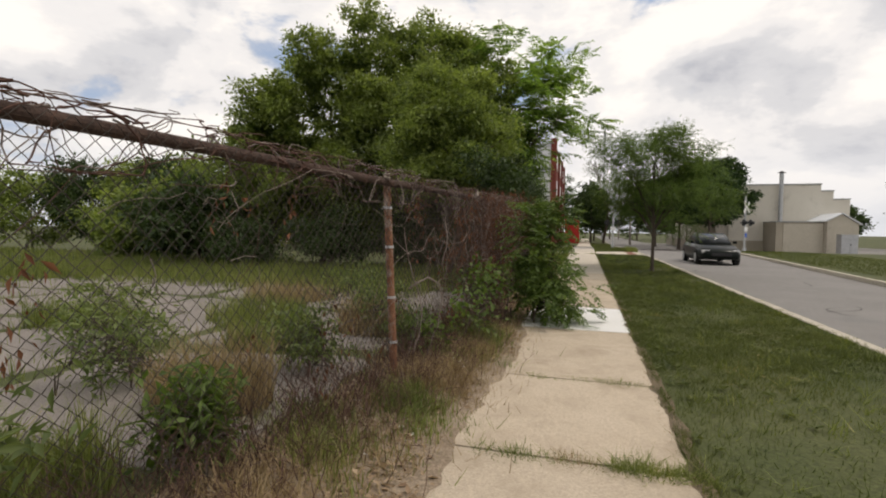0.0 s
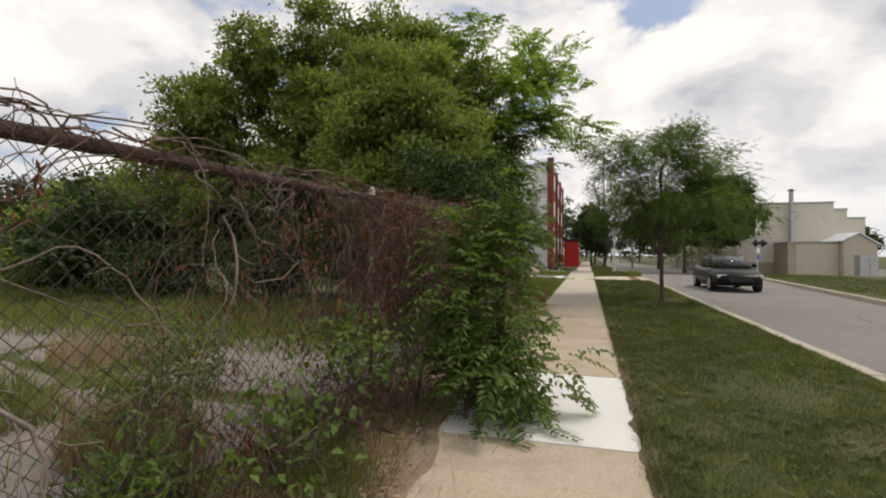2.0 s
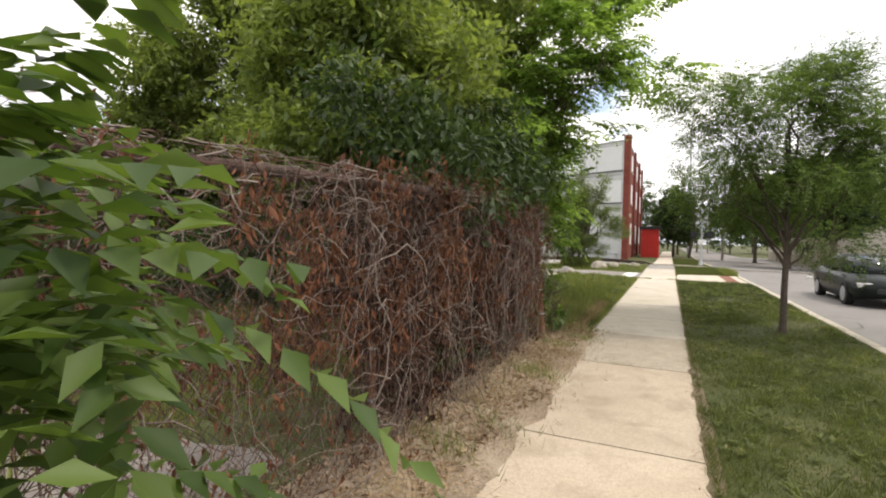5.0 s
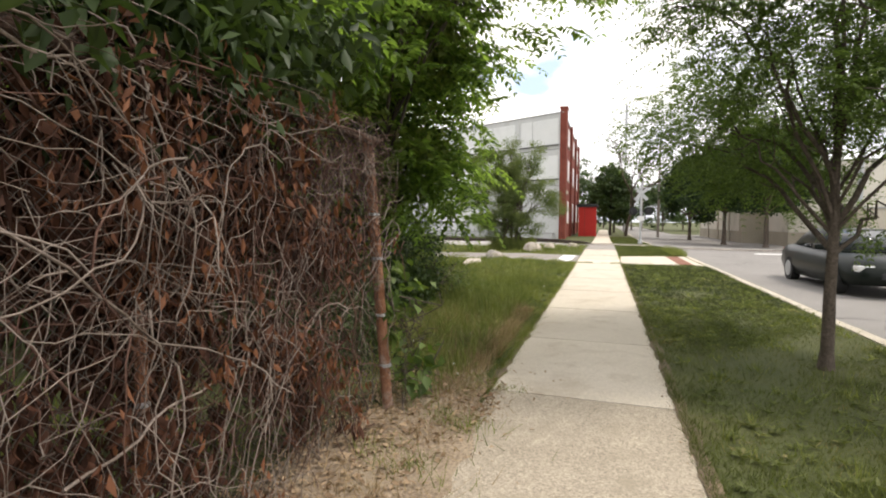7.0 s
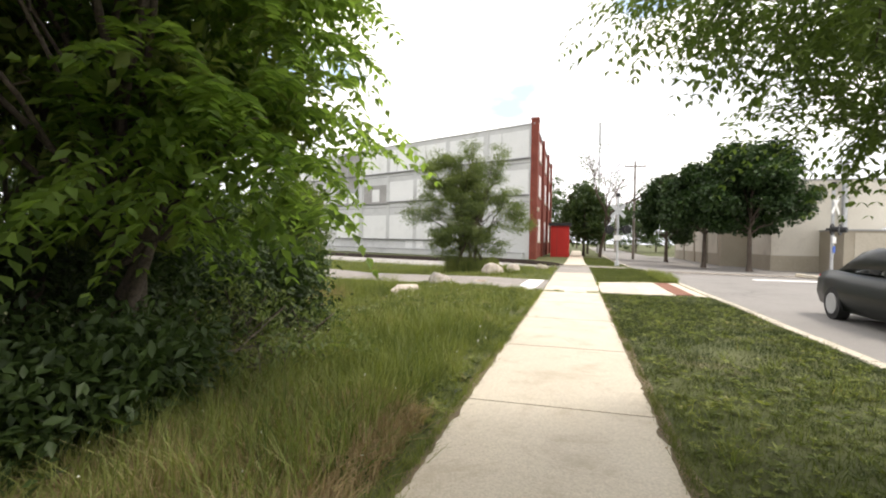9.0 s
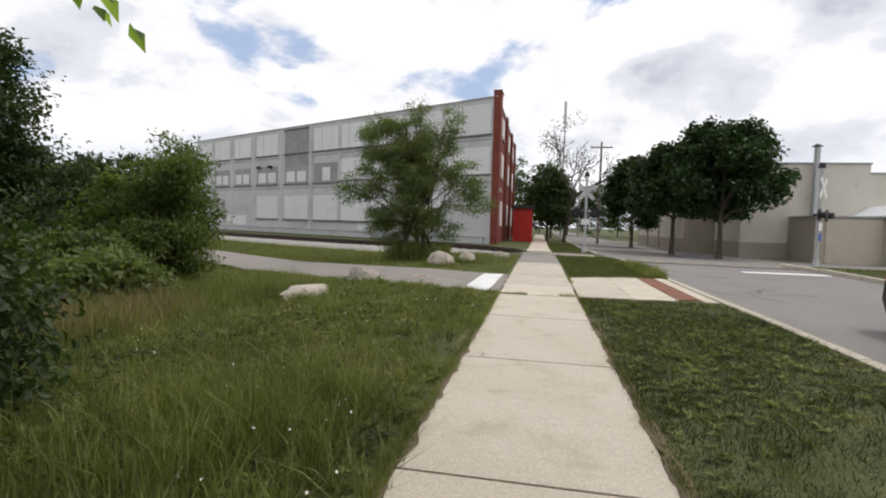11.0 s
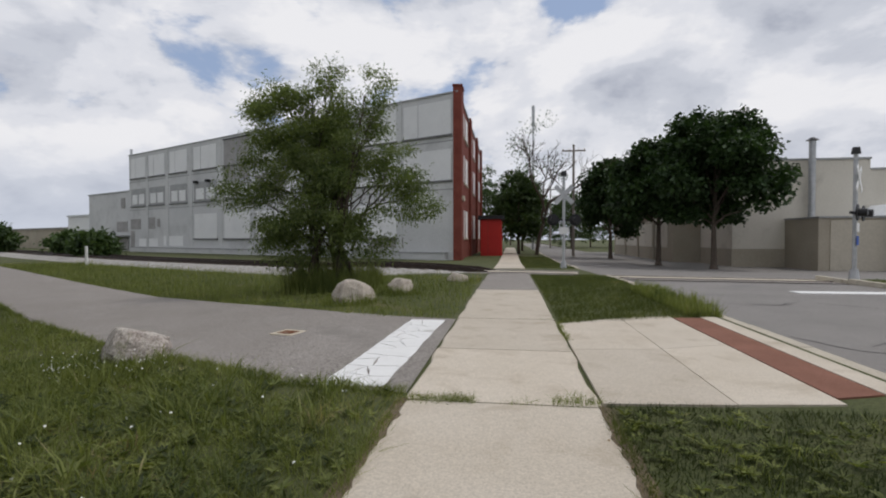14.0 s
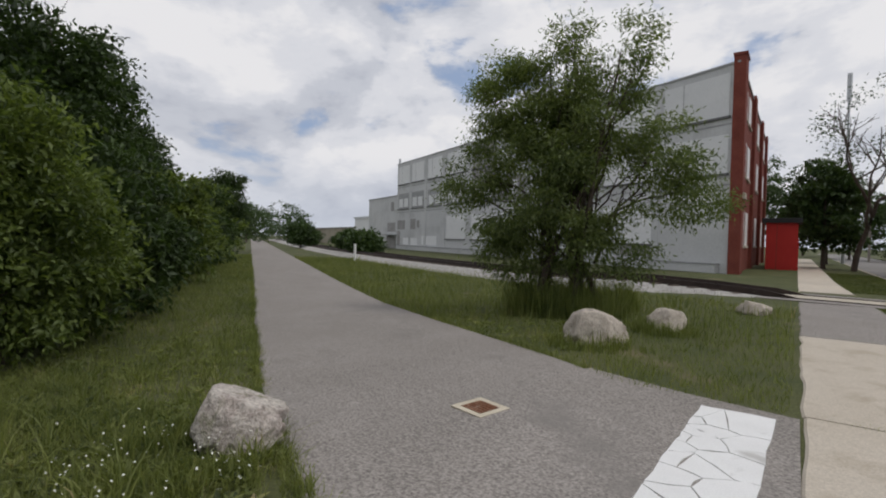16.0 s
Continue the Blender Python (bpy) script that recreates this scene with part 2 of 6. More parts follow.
M_WHITE = surface("white_paint", (0.74, 0.74, 0.73), (0.8, 0.8, 0.79), 2, 30, 0.06, 0.05, 0.6)
M_BLUE = surface("blue_sign", (0.03, 0.10, 0.45), (0.04, 0.13, 0.52), 2, 30, 0.05, 0.0, 0.5)
M_STONE = surface("granite_boulder", (0.46, 0.40, 0.335), (0.60, 0.54, 0.465), 4.0, 55, 0.4, 0.7, 0.9, stain=(0.30, 0.25, 0.21), stain_at=(0.52, 0.68), stain_scale=5.0)
M_LICHEN = surface("lichened_granite", (0.36, 0.30, 0.27), (0.60, 0.56, 0.50), 6.0, 40, 0.5, 0.9, 0.92, stain=(0.17, 0.17, 0.10), stain_at=(0.54, 0.66), stain_scale=4.0)
M_ROOF = surface("grey_roof", (0.28, 0.29, 0.30), (0.36, 0.37, 0.38), 1, 20, 0.2, 0.2, 0.85)
M_METALROOF = surface("white_metal_roof", (0.62, 0.64, 0.66), (0.7, 0.72, 0.74), 1, 20, 0.08, 0.1, 0.5)
M_WINDOW, _n, _l, _b = material("window_glass", 0.08, 0.0, 0.5)
_b.inputs["Base Color"].default_value = (0.03, 0.035, 0.04, 1)
M_CAR, _n, _l, _b = material("dark_green_car_paint", 0.32, 0.0, 0.12)
_b.inputs["Base Color"].default_value = (0.007, 0.010, 0.008, 1)
_b.inputs["Coat Weight"].default_value = 0.06
M_TYRE = surface("tyre_rubber", (0.018, 0.018, 0.018), (0.03, 0.03, 0.03), 5, 40, 0.2, 0.2, 0.85)
M_LENS, _n, _l, _b = material("headlight_lens", 0.1, 0.0, 0.6)
_b.inputs["Base Color"].default_value = (0.6, 0.6, 0.6, 1)

L_BIG = leafy("broad_green_leaves", (0.062, 0.095, 0.026), (0.29, 0.35, 0.105), 0.5)
L_AIL = leafy("pinnate_green_leaves", (0.055, 0.10, 0.028), (0.26, 0.375, 0.10), 0.68)
L_LOCUST = leafy("fine_locust_leaves", (0.055, 0.092, 0.028), (0.16, 0.228, 0.068), 0.5)
L_SHRUB = leafy("olive_green_leaves", (0.058, 0.088, 0.029), (0.20, 0.245, 0.088), 0.45)
L_BUSH = leafy("bush_green_leaves", (0.036, 0.060, 0.016), (0.18, 0.23, 0.062), 0.45)
L_MAPLE = leafy("dark_maple_leaves", (0.012, 0.030, 0.010), (0.045, 0.085, 0.022), 0.25)
L_FAR = leafy("far_green_leaves", (0.022, 0.045, 0.016), (0.075, 0.12, 0.035), 0.3)
# hedge green, darkened further so that shade sits in the leaf colour
L_DARK = leafy("hedge_and_shade_leaves", (0.016, 0.031, 0.010), (0.060, 0.096, 0.027), 0.33)
L_PLANT = leafy("sapling_leaves", (0.042, 0.078, 0.018), (0.15, 0.215, 0.05), 0.4)
L_DEAD = leafy("dead_brown_leaves", (0.065, 0.024, 0.014), (0.21, 0.088, 0.043), 0.2, 0.8)
# dead leaves in a darker copy, with the shade behind the fence in the colour
L_SHADEDEAD = leafy("shade_dark_dead_leaves", (0.028, 0.012, 0.008), (0.10, 0.042, 0.024), 0.08, 0.9)
L_LITTER = leafy("dry_litter", (0.14, 0.08, 0.045), (0.44, 0.33, 0.22), 0.1, 0.9)
L_GRASS = leafy("mown_grass_blades", (0.048, 0.068, 0.018), (0.142, 0.160, 0.046), 0.35, 0.6, dry=(0.30, 0.25, 0.13), patch=0.9)
L_TALL = leafy("long_grass_blades", (0.075, 0.104, 0.027), (0.25, 0.275, 0.085), 0.38, 0.6, dry=(0.36, 0.30, 0.17), patch=0.9)
L_DARKGRASS = leafy("dark_grass_blades", (0.020, 0.034, 0.009), (0.066, 0.083, 0.023), 0.3, 0.6, dry=(0.24, 0.20, 0.10), patch=0.9)
L_DRYGRASS = leafy("dry_grass_blades", (0.16, 0.105, 0.055), (0.42, 0.32, 0.19), 0.25, 0.8)
L_FLOWER, _n, _l, _b = material("white_flowers", 0.7)
_b.inputs["Base Color"].default_value = (0.75, 0.75, 0.68, 1)

# ---- helpers ----
rng = np.random.default_rng(7)


def empty(name, at=(0, 0, 0), rz=0.0):
    ob = new(name)
    ob.empty_display_size = 0.2
    ob.matrix_world = pose(*at, 0, 0, rz)
    return ob


def mesh_object(name, verts, faces, mat, parent=None, label="", smooth=False):
    me = bpy.data.meshes.new(name)
    me.from_pydata([tuple(v) for v in verts], [], [tuple(f) for f in faces])
    me.materials.append(mat)
    if smooth:
        me.shade_smooth()
    ob = new(name, me)
    if parent is not None:
        ob.parent = parent
    return tagged(ob, label)


def part(name, bm, mat, parent=None, label="", smooth=False):
    me = bpy.data.meshes.new(name)
    bm.to_mesh(me)
    bm.free()
    me.materials.append(mat)
    if smooth:
        me.shade_smooth()
    ob = new(name, me)
    if parent is not None:
        ob.parent = parent
    return tagged(ob, label)


def fast_mesh(name, verts, tris, mat, parent=None, label=""):
    """A mesh from arrays of corners and triangles."""
    me = bpy.data.meshes.new(name)
    me.vertices.add(len(verts))
    me.vertices.foreach_set("co", np.asarray(verts, np.float32).ravel())
    me.loops.add(tris.size)
    me.loops.foreach_set("vertex_index", np.asarray(tris, np.int32).ravel())
    me.polygons.add(len(tris))
    me.polygons.foreach_set("loop_start", np.arange(0, tris.size, 3, dtype=np.int32))
    me.update(calc_edges=True)
    me.materials.append(mat)
    ob = new(name, me)
    if parent is not None:
        ob.parent = parent
    return tagged(ob, label)


def add_box(bm, lo, hi, bevel=0.0, rz=0.0):
    c = [(a + b) / 2 for a, b in zip(lo, hi)]
    s = [abs(b - a) for a, b in zip(lo, hi)]
    r = bmesh.ops.create_cube(bm, size=1.0, matrix=Matrix.Translation(c) @ Matrix.Rotation(rz, 4, "Z") @ Matrix.Diagonal((*s, 1)))
    if bevel:
        es = list({e for v in r["verts"] for e in v.link_edges})
        bmesh.ops.bevel(bm, geom=es, offset=bevel, segments=2, affect="EDGES", profile=0.6)
    return r


def box(name, lo, hi, mat, parent=None, label="", bevel=0.0, rz=0.0):
    bm = bmesh.new()
    add_box(bm, lo, hi, bevel, rz)
    return part(name, bm, mat, parent, label)


def add_tube(bm, a, b, r0, r1, seg=10):
    a, b = Vector(a), Vector(b)
    d = b - a
    m = Matrix.Translation((a + b) / 2) @ d.to_track_quat("Z", "Y").to_matrix().to_4x4()
    bmesh.ops.create_cone(bm, cap_ends=True, segments=seg, radius1=r0, radius2=r1, depth=d.length, matrix=m)


def tube(name, a, b, r0, r1, mat, parent=None, label="", seg=12):
    bm = bmesh.new()
    add_tube(bm, a, b, r0, r1, seg)
    return part(name, bm, mat, parent, label, smooth=False)


class Tubes:
    """Gathers many thin tapered tubes along lines of points, as arrays."""

    def __init__(self):
        self.v, self.t, self.n = [], [], 0

    def line(self, pts, r0, r1, sides=3):
        pts = np.asarray(pts, float)
        k = len(pts)
        d = np.gradient(pts, axis=0)
        d /= np.linalg.norm(d, axis=1, keepdims=True) + 1e-9
        ref = np.where(np.abs(d[:, 2:3]) > 0.9, [[1.0, 0, 0]], [[0, 0, 1.0]])
        u = np.cross(d, ref)
        u /= np.linalg.norm(u, axis=1, keepdims=True) + 1e-9
        w = np.cross(d, u)
        r = np.linspace(r0, r1, k)[:, None]
        rings = [pts + r * (math.cos(a) * u + math.sin(a) * w) for a in np.arange(sides) * 2 * math.pi / sides]
        v = np.stack(rings, 1).reshape(-1, 3)
        i = np.arange(k - 1)[:, None] * sides + np.arange(sides)[None]
        j = np.arange(k - 1)[:, None] * sides + (np.arange(sides)[None] + 1) % sides
        t = np.concatenate([np.stack([i, j, j + sides], -1).reshape(-1, 3), np.stack([i, j + sides, i + sides], -1).reshape(-1, 3)])
        self.v.append(v)
        self.t.append(t + self.n)
        self.n += len(v)

    def done(self, name, mat, parent=None, label=""):
        return fast_mesh(name, np.concatenate(self.v), np.concatenate(self.t), mat, parent, label)


def unit(a):
    return a / (np.linalg.norm(a, axis=-1, keepdims=True) + 1e-9)


def leaf_arrays(at, way, normal, length, width):
    """Folded, pointed leaves: four corners and two triangles each."""
    way, normal = unit(way), unit(normal)
    side = unit(np.cross(way, normal))
    up = np.cross(side, way)
    length, width = np.asarray(length)[:, None], np.asarray(width)[:, None]
    mid = at + way * length * 0.45
    v = np.stack([at, mid + side * width / 2 + up * width * 0.18, at + way * length - up * length * 0.12, mid - side * width / 2 + up * width * 0.18], 1).reshape(-1, 3)
    i = np.arange(len(at))[:, None] * 4
    t = np.concatenate([i + [[0, 1, 2]], i + [[0, 2, 3]]])
    return v, t


def frond_arrays(at, way, droop, pairs, rachis, leaf_l, leaf_w):
    """Pinnate leaves: leaflets in pairs on a drooping stalk."""
    n = len(at)
    way = unit(way)
    V, T, off = [], [], 0
    side = unit(np.cross(way, np.tile([[0, 0, 1.0]], (n, 1))) + 1e-6)
    for k in range(pairs):
        f = (k + 1.0) / pairs
        p = at + way * (rachis * f)[:, None] + np.array([[0, 0, -1.0]]) * (droop * rachis * f * f)[:, None]
        for s in (-1, 1):
            d = side * s + way * 0.45 + np.array([[0, 0, -0.35]]) + rng.normal(0, 0.18, (n, 3))
            size = (1.0 - 0.35 * abs(2 * f - 1.1)) * np.ones(n)
            v, t = leaf_arrays(p, d, np.tile([[0, 0, 1.0]], (n, 1)) + rng.normal(0, 0.3, (n, 3)), leaf_l * size, leaf_w * size)
            V.append(v)
            T.append(t + off)
            off += len(v)
    return np.concatenate(V), np.concatenate(T)


def lobes_points(lobes, n, shell=0.55):
    """Points in a crown of ellipsoid lobes (x, y, z, rx, ry, rz): each lobe carries small puffs, fuller on their upper side."""
    lobes = np.array(lobes, float)
    puffs, size = [], []
    for lb in lobes:
        big = lb[3:].mean() > 0.8
        k = 13 if big else 22
        d = unit(rng.normal(0, 1, (k, 3)))
        rr = rng.uniform(0.62, 1.0, (k, 1))
        puffs.append(lb[:3] + d * lb[3:] * rr)
        size.append(np.tile(lb[3:], (k, 1)) * (rng.uniform(0.22, 0.42, (k, 1)) if big else rng.uniform(0.15, 0.31, (k, 1))))
    puffs, size = np.concatenate(puffs), np.concatenate(size)
    mean = size.mean(1, keepdims=True)
    size = mean * np.array([[1.15, 1.15, 0.75]])
    vol = size.prod(1) ** 0.8
    pick = rng.choice(len(puffs), n, p=vol / vol.sum())
    d = unit(rng.normal(0, 1, (n, 3)) + [[0, 0, 0.35]])
    r = rng.uniform(0.55, 1.0, n)[:, None]
    p = puffs[pick] + d * size[pick] * r
    centre = lobes[:, :3].mean(0)
    return p, unit(d + 0.6 * unit(p - centre))


def branches(tub, base, lobes, r0, count, gz=0.0, fork=0.35, wobble=0.12):
    """Limbs from the trunk into the crown's lobes."""
    base = np.array(base, float)
    for i in range(count):
        lb = np.array(lobes[i % len(lobes)], float)
        tip = lb[:3] + unit(rng.normal(0, 1, 3)) * lb[3:] * rng.uniform(0.3, 0.85)
        k = 9
        s = np.linspace(0, 1, k)[:, None]
        start = base + (np.array([lobes[0][0], lobes[0][1], lb[2]]) - base) * fork * rng.uniform(0.5, 1.0)
        start[2] = max(start[2], base[2])
        bend = np.array([0, 0, abs(tip[2] - start[2]) * 0.12])
        pts = start + (tip - start) * s + bend * np.sin(s * math.pi) + rng.normal(0, wobble, (k, 3)) * s
        tub.line(pts, r0 * rng.uniform(0.25, 0.55), 0.006, 5)
        for _ in range(3):
            a = pts[rng.integers(3, k - 1)]
            q = a + np.clip(rng.normal(0, 0.3, 3), -0.5, 0.5) * lb[3:] * 0.7 + [0, 0, 0.08]
            tub.line(np.linspace(a, q, 4) + rng.normal(0, 0.04, (4, 3)), r0 * 0.16, 0.005, 3)


def tree(name, label, x, y, z, lobes, leaf_mat, bark, trunk_r, stems=1, clumps=900, leaves=28, spread=0.45, size=0.11, kind="leaf", limbs=14, lean=0.0, crown_z=None, category="tree", wide=0.5, hang=0.0, foot_r=0.16):
    """A tree: tapered trunk with limbs, and a crown of many small leaves in clumps. Lobes are relative to the base."""
    ob = empty(name, (x, y, z))
    tagged(ob, label, category)
    tub = Tubes()
    low = min(l[2] - l[5] for l in lobes)
    for s in range(stems):
        a = s * 2.4 + 0.6
        foot = np.array([math.cos(a), math.sin(a), 0]) * (foot_r * (stems > 1)) * (1 + 0.3 * s)
        lb = lobes[s % len(lobes)]
        top = np.array([lb[0] * 0.8 + foot[0], lb[1] * 0.8 + foot[1], lb[2] + lb[5] * 0.45])
        k = 12
        t = np.linspace(0, 1, k)[:, None]
        pts = foot + (top - foot) * t ** np.array([[1.3, 1.3, 1.0]]) + rng.normal(0, 0.03, (k, 3)) * t
        pts[0, 2] = -0.08
        r = trunk_r * (1.0 if stems == 1 else rng.uniform(0.5, 0.85))
        tub.line(pts, r, r * 0.22, 9)
        tub.line(np.array([[foot[0], foot[1], -0.08], [foot[0], foot[1], 0.18]]), r * 1.45, r * 1.0, 9)
        branches(tub, (foot[0], foot[1], max(low * 0.8, 0.25)), lobes, r, max(3, limbs // stems))
    tub.done("trunk", bark, ob)
    c, d = lobes_points(lobes, clumps)
    n = clumps * leaves
    cc = np.repeat(c, leaves, 0)
    dd = np.repeat(d, leaves, 0)
    p = cc + rng.normal(0, 1, (n, 3)) * spread * np.array([[1, 1, 0.6]])
    if kind == "leaf":
        w = dd * 0.7 + rng.normal(0, 0.7, (n, 3)) + [[0, 0, -0.25 - hang]]
        nm = rng.normal(0, 0.6, (n, 3)) + [[0, 0, 1.0]]
        L = size * rng.uniform(0.7, 1.35, n)
        v, t = leaf_arrays(p, w, nm, L, L * wide)
    else:
        w = dd + rng.normal(0, 0.45, (n, 3)) + [[0, 0, 0.1 - hang]]
        w[:, 2] *= 0.45 if hang < 0.1 else 1.0
        v, t = frond_arrays(p, w, rng.uniform(0.15, 0.6, n), 9 if kind == "frond" else 5, size * rng.uniform(0.7, 1.2, n), size * (0.25 if kind == "frond" else 0.27), size * (0.115 if kind == "frond" else 0.125))
    v[:, 2] = np.maximum(v[:, 2], 0.05)
    fast_mesh("crown", v, t, leaf_mat, ob)
    return ob


def slope(x, y):
    """Height of the ground."""
    s = np.clip((np.asarray(y, float) - 36.0) / 26.0, 0, 1)
    s = s * s * (3 - 2 * s)
    dip = 0.33 * np.clip((-np.asarray(x, float) - 3.0) / 6.0, 0, 1) * np.interp(y, [15, 21, 41, 59], [0, 1, 1, 0])
    return -s * (0.4 + 0.4 * np.clip(np.asarray(x, float) / 16.0, 0, 1)) - dip


def gz(x, y):
    return float(slope(x, y))


def sheet(name, xs, ys, mat, lift=0.0, fx=None):
    """A sheet on the ground over the grid of xs and ys; fx(x, y) may shift the sideways place."""
    V, F = [], []
    for y in ys:
        for x in xs:
            xx = fx(x, y) if fx else x
            V.append((xx, y, gz(xx, y) + lift))
    k = len(xs)
    for j in range(len(ys) - 1):
        for i in range(k - 1):
            a = j * k + i
            F.append((a, a + 1, a + k + 1, a + k))
    return mesh_object(name, V, F, mat)

# ---- ground, road, kerbs ----
KERB, ROAD_Z = 3.42, -0.12


def far_edge(y):
    return 8.3 + (min(max(y, -40), 46) - 15.4) * 0.09


g_cols = [(-600, 0), (-150, 0), (-60, 0), (-30, 0), (-15, 0), (-9, 0), (-6, 0), (-3, 0), (-1, 0), (1, 0), (KERB, 0), (KERB + 0.01, -0.25), ("f", -0.25), ("g", 0), (17, 0), (25, 0), (45, 0), (60, 0), (150, 0), (600, 0)]
g_rows = [-600, -150, -40, -10, 0, 12, 15, 18, 21, 24, 30, 34, 36, 38, 41, 43, 43.02, 46, 48, 50, 53, 56, 59, 62, 66, 80, 120, 200, 600]
V, F = [], []
for y in g_rows:
    for c, lift in g_cols:
        x = far_edge(y) if c == "f" else far_edge(y) + 0.01 if c == "g" else c
        low = lift
        if 43.01 < y < 100 and (c == "g" or (not isinstance(c, str) and 5 < c < 58)):
            low = -0.25
        V.append((x, y, gz(x, y) + low))
k = len(g_cols)
for j in range(len(g_rows) - 1):
    for i in range(k - 1):
        a = j * k + i
        F.append((a, a + 1, a + k + 1, a + k))
ground = tagged(mesh_object("ground", V, F, M_GROUND), "grassy ground with bare dry patches", "ground", kind="structure")

road_y = [-120, -40, 0, 12, 24, 34, 38, 41, 44, 46, 48, 50, 53, 56, 59, 62, 66, 80, 120, 200]
road = sheet("road", [0, 0.5, 1.0], road_y, M_ROAD, ROAD_Z, lambda s, y: KERB + 0.02 + s * (far_edge(y) - KERB - 0.03))
tagged(road, "worn grey asphalt street", "road", kind="structure")
apron = sheet("road_apron", [0, 0.25, 0.5, 1.0], [43.05, 46, 48, 50, 53, 56, 59, 62, 66, 80, 100], M_ROAD, ROAD_Z + 0.002, lambda s, y: far_edge(y) - 0.012 + s * (44 - far_edge(y)))
tagged(apron, "grey asphalt apron beside the street", "road", kind="structure")


def kerb_run(x_at, y0, y1, step, drop=()):
    """Kerb stones along the road, each a piece with chamfered edges."""
    holder = tagged(empty("kerb"), "pale worn concrete kerb along the street", "kerb", kind="structure")
    y = y0
    meshes = []
    for w in (0, 1, 2):
        bm = bmesh.new()
        add_box(bm, (-0.08, 0.006, -0.20), (0.09, step - 0.006, 0.012 + 0.004 * w), 0.012)
        me = bpy.data.meshes.new("kerb_stone")
        bm.to_mesh(me)
        bm.free()
        me.materials.append(M_KERB)
        meshes.append(me)
    i = 0
    while y < y1:
        dz = 0.0
        for a, b in drop:
            if a < y < b:
                dz = -0.012
        ob = new("kerb_stone", meshes[i % 3])
        ob.parent = holder
        x = x_at(y)
        ob.matrix_world = pose(x, y, gz(x, y) + dz, 0, 0, -math.degrees(math.atan(x_at(y + 1) - x_at(y))))
        y += step
        i += 1
    return holder


kerb_run(lambda y: KERB + 0.06, -8, 43, 1.5, [(28.6, 32.8)])
kerb_run(lambda y: KERB + 0.06, 50.5, 110, 3.0)
kerb_run(lambda y: far_edge(y) + 0.07, 4, 42.9, 2.0)

# cracks in the asphalt
rc = random.Random(21)
for cx, cy, n in ((4.9, 31.5, 5), (5.6, 27.0, 3), (6.2, 36.0, 3), (4.6, 20.0, 2), (6.4, 14.0, 2), (5.2, 10.0, 2)):
    for _ in range(n):
        a, x, y = rc.uniform(0, 6.28), cx + rc.uniform(-0.3, 0.3), cy + rc.uniform(-0.5, 0.5)
        V, F = [], []
        for i in range(12):
            w = 0.016 * (1 - abs(i - 5.5) / 7) + 0.003
            z = gz(x, y) + ROAD_Z + 0.004
            V += [(x - math.sin(a) * w, y + math.cos(a) * w, z), (x + math.sin(a) * w, y - math.cos(a) * w, z)]
            if i:
                F.append((2 * i - 2, 2 * i - 1, 2 * i + 1, 2 * i))
            a += rc.uniform(-0.5, 0.5)
            x += math.cos(a) * 0.14
            y += math.sin(a) * 0.14
        mesh_object("crack", V, F, M_TAR, road)

# ---- sidewalk slabs ----
sidewalk = tagged(empty("sidewalk"), "pale tan concrete sidewalk in slabs", "sidewalk", kind="structure")
joints = [-8.2, -6.3, -4.3, -2.35, -0.4, 1.45, 3.08, 5.42, 7.5, 10.0, 12.67, 14.88, 16.95, 19.2, 21.5, 23.86, 26.22, 28.52, 30.34, 32.48, 36.85]


def slab(y0, y1, mat, label="", x0=-0.76, x1=0.76, tilt=0.0):
    bm = bmesh.new()
    n = max(4, int((y1 - y0) / 0.3))
    rr = random.Random(round(y0 * 100))
    rows = []
    for i in range(n + 1):
        y = y0 + 0.012 + (y1 - y0 - 0.024) * i / n
        jl, jr = rr.uniform(-0.012, 0.03), rr.uniform(-0.03, 0.012)
        rows.append([(x0 + jl, y), (x0 + jl + 0.02, y), (x1 + jr - 0.02, y), (x1 + jr, y)])
    zz = (0.004, 0.02, 0.02, 0.004)
    vs = [[bm.verts.new((x, y, z + gz(0, y) + tilt * (1 if i == 0 else 0))) for (x, y), z in zip(r, zz)] for i, r in enumerate(rows)]
    for a, b in zip(vs, vs[1:]):
        for i in range(3):
            bm.faces.new((a[i], a[i + 1], b[i + 1], b[i]))
    for row, s in ((vs[0], 1), (vs[-1], -1)):
        low = [bm.verts.new((v.co.x, v.co.y - 0.008 * s, v.co.z - 0.06)) for v in row]
        for i in range(3):
            f = (row[i], low[i], low[i + 1], row[i + 1])
            bm.faces.new(f if s > 0 else f[::-1])
    return part("slab", bm, mat, sidewalk, label)


for a, b in zip(joints, joints[1:]):
    if a == 5.42:
        slab(a, b, M_WHITE_SLAB, "bright white slab")
    elif a == 12.67:
        slab(a, b, M_AGGREGATE, "worn slab with bare aggregate")
    else:
        slab(a, b, M_DUSTY if a < 12 else M_CONCRETE, "dusty tan slab" if a < 12 else "")
slab(36.85, 43.2, M_TRAIL, "asphalt stretch before the railway")
for a in np.arange(48.5, 110, 3.0):
    slab(float(a), float(a) + 3.0, M_CONCRETE)

# ramp to the street
ramp = tagged(empty("kerb_ramp"), "pale concrete ramp slabs down to the street", "ramp", kind="structure")


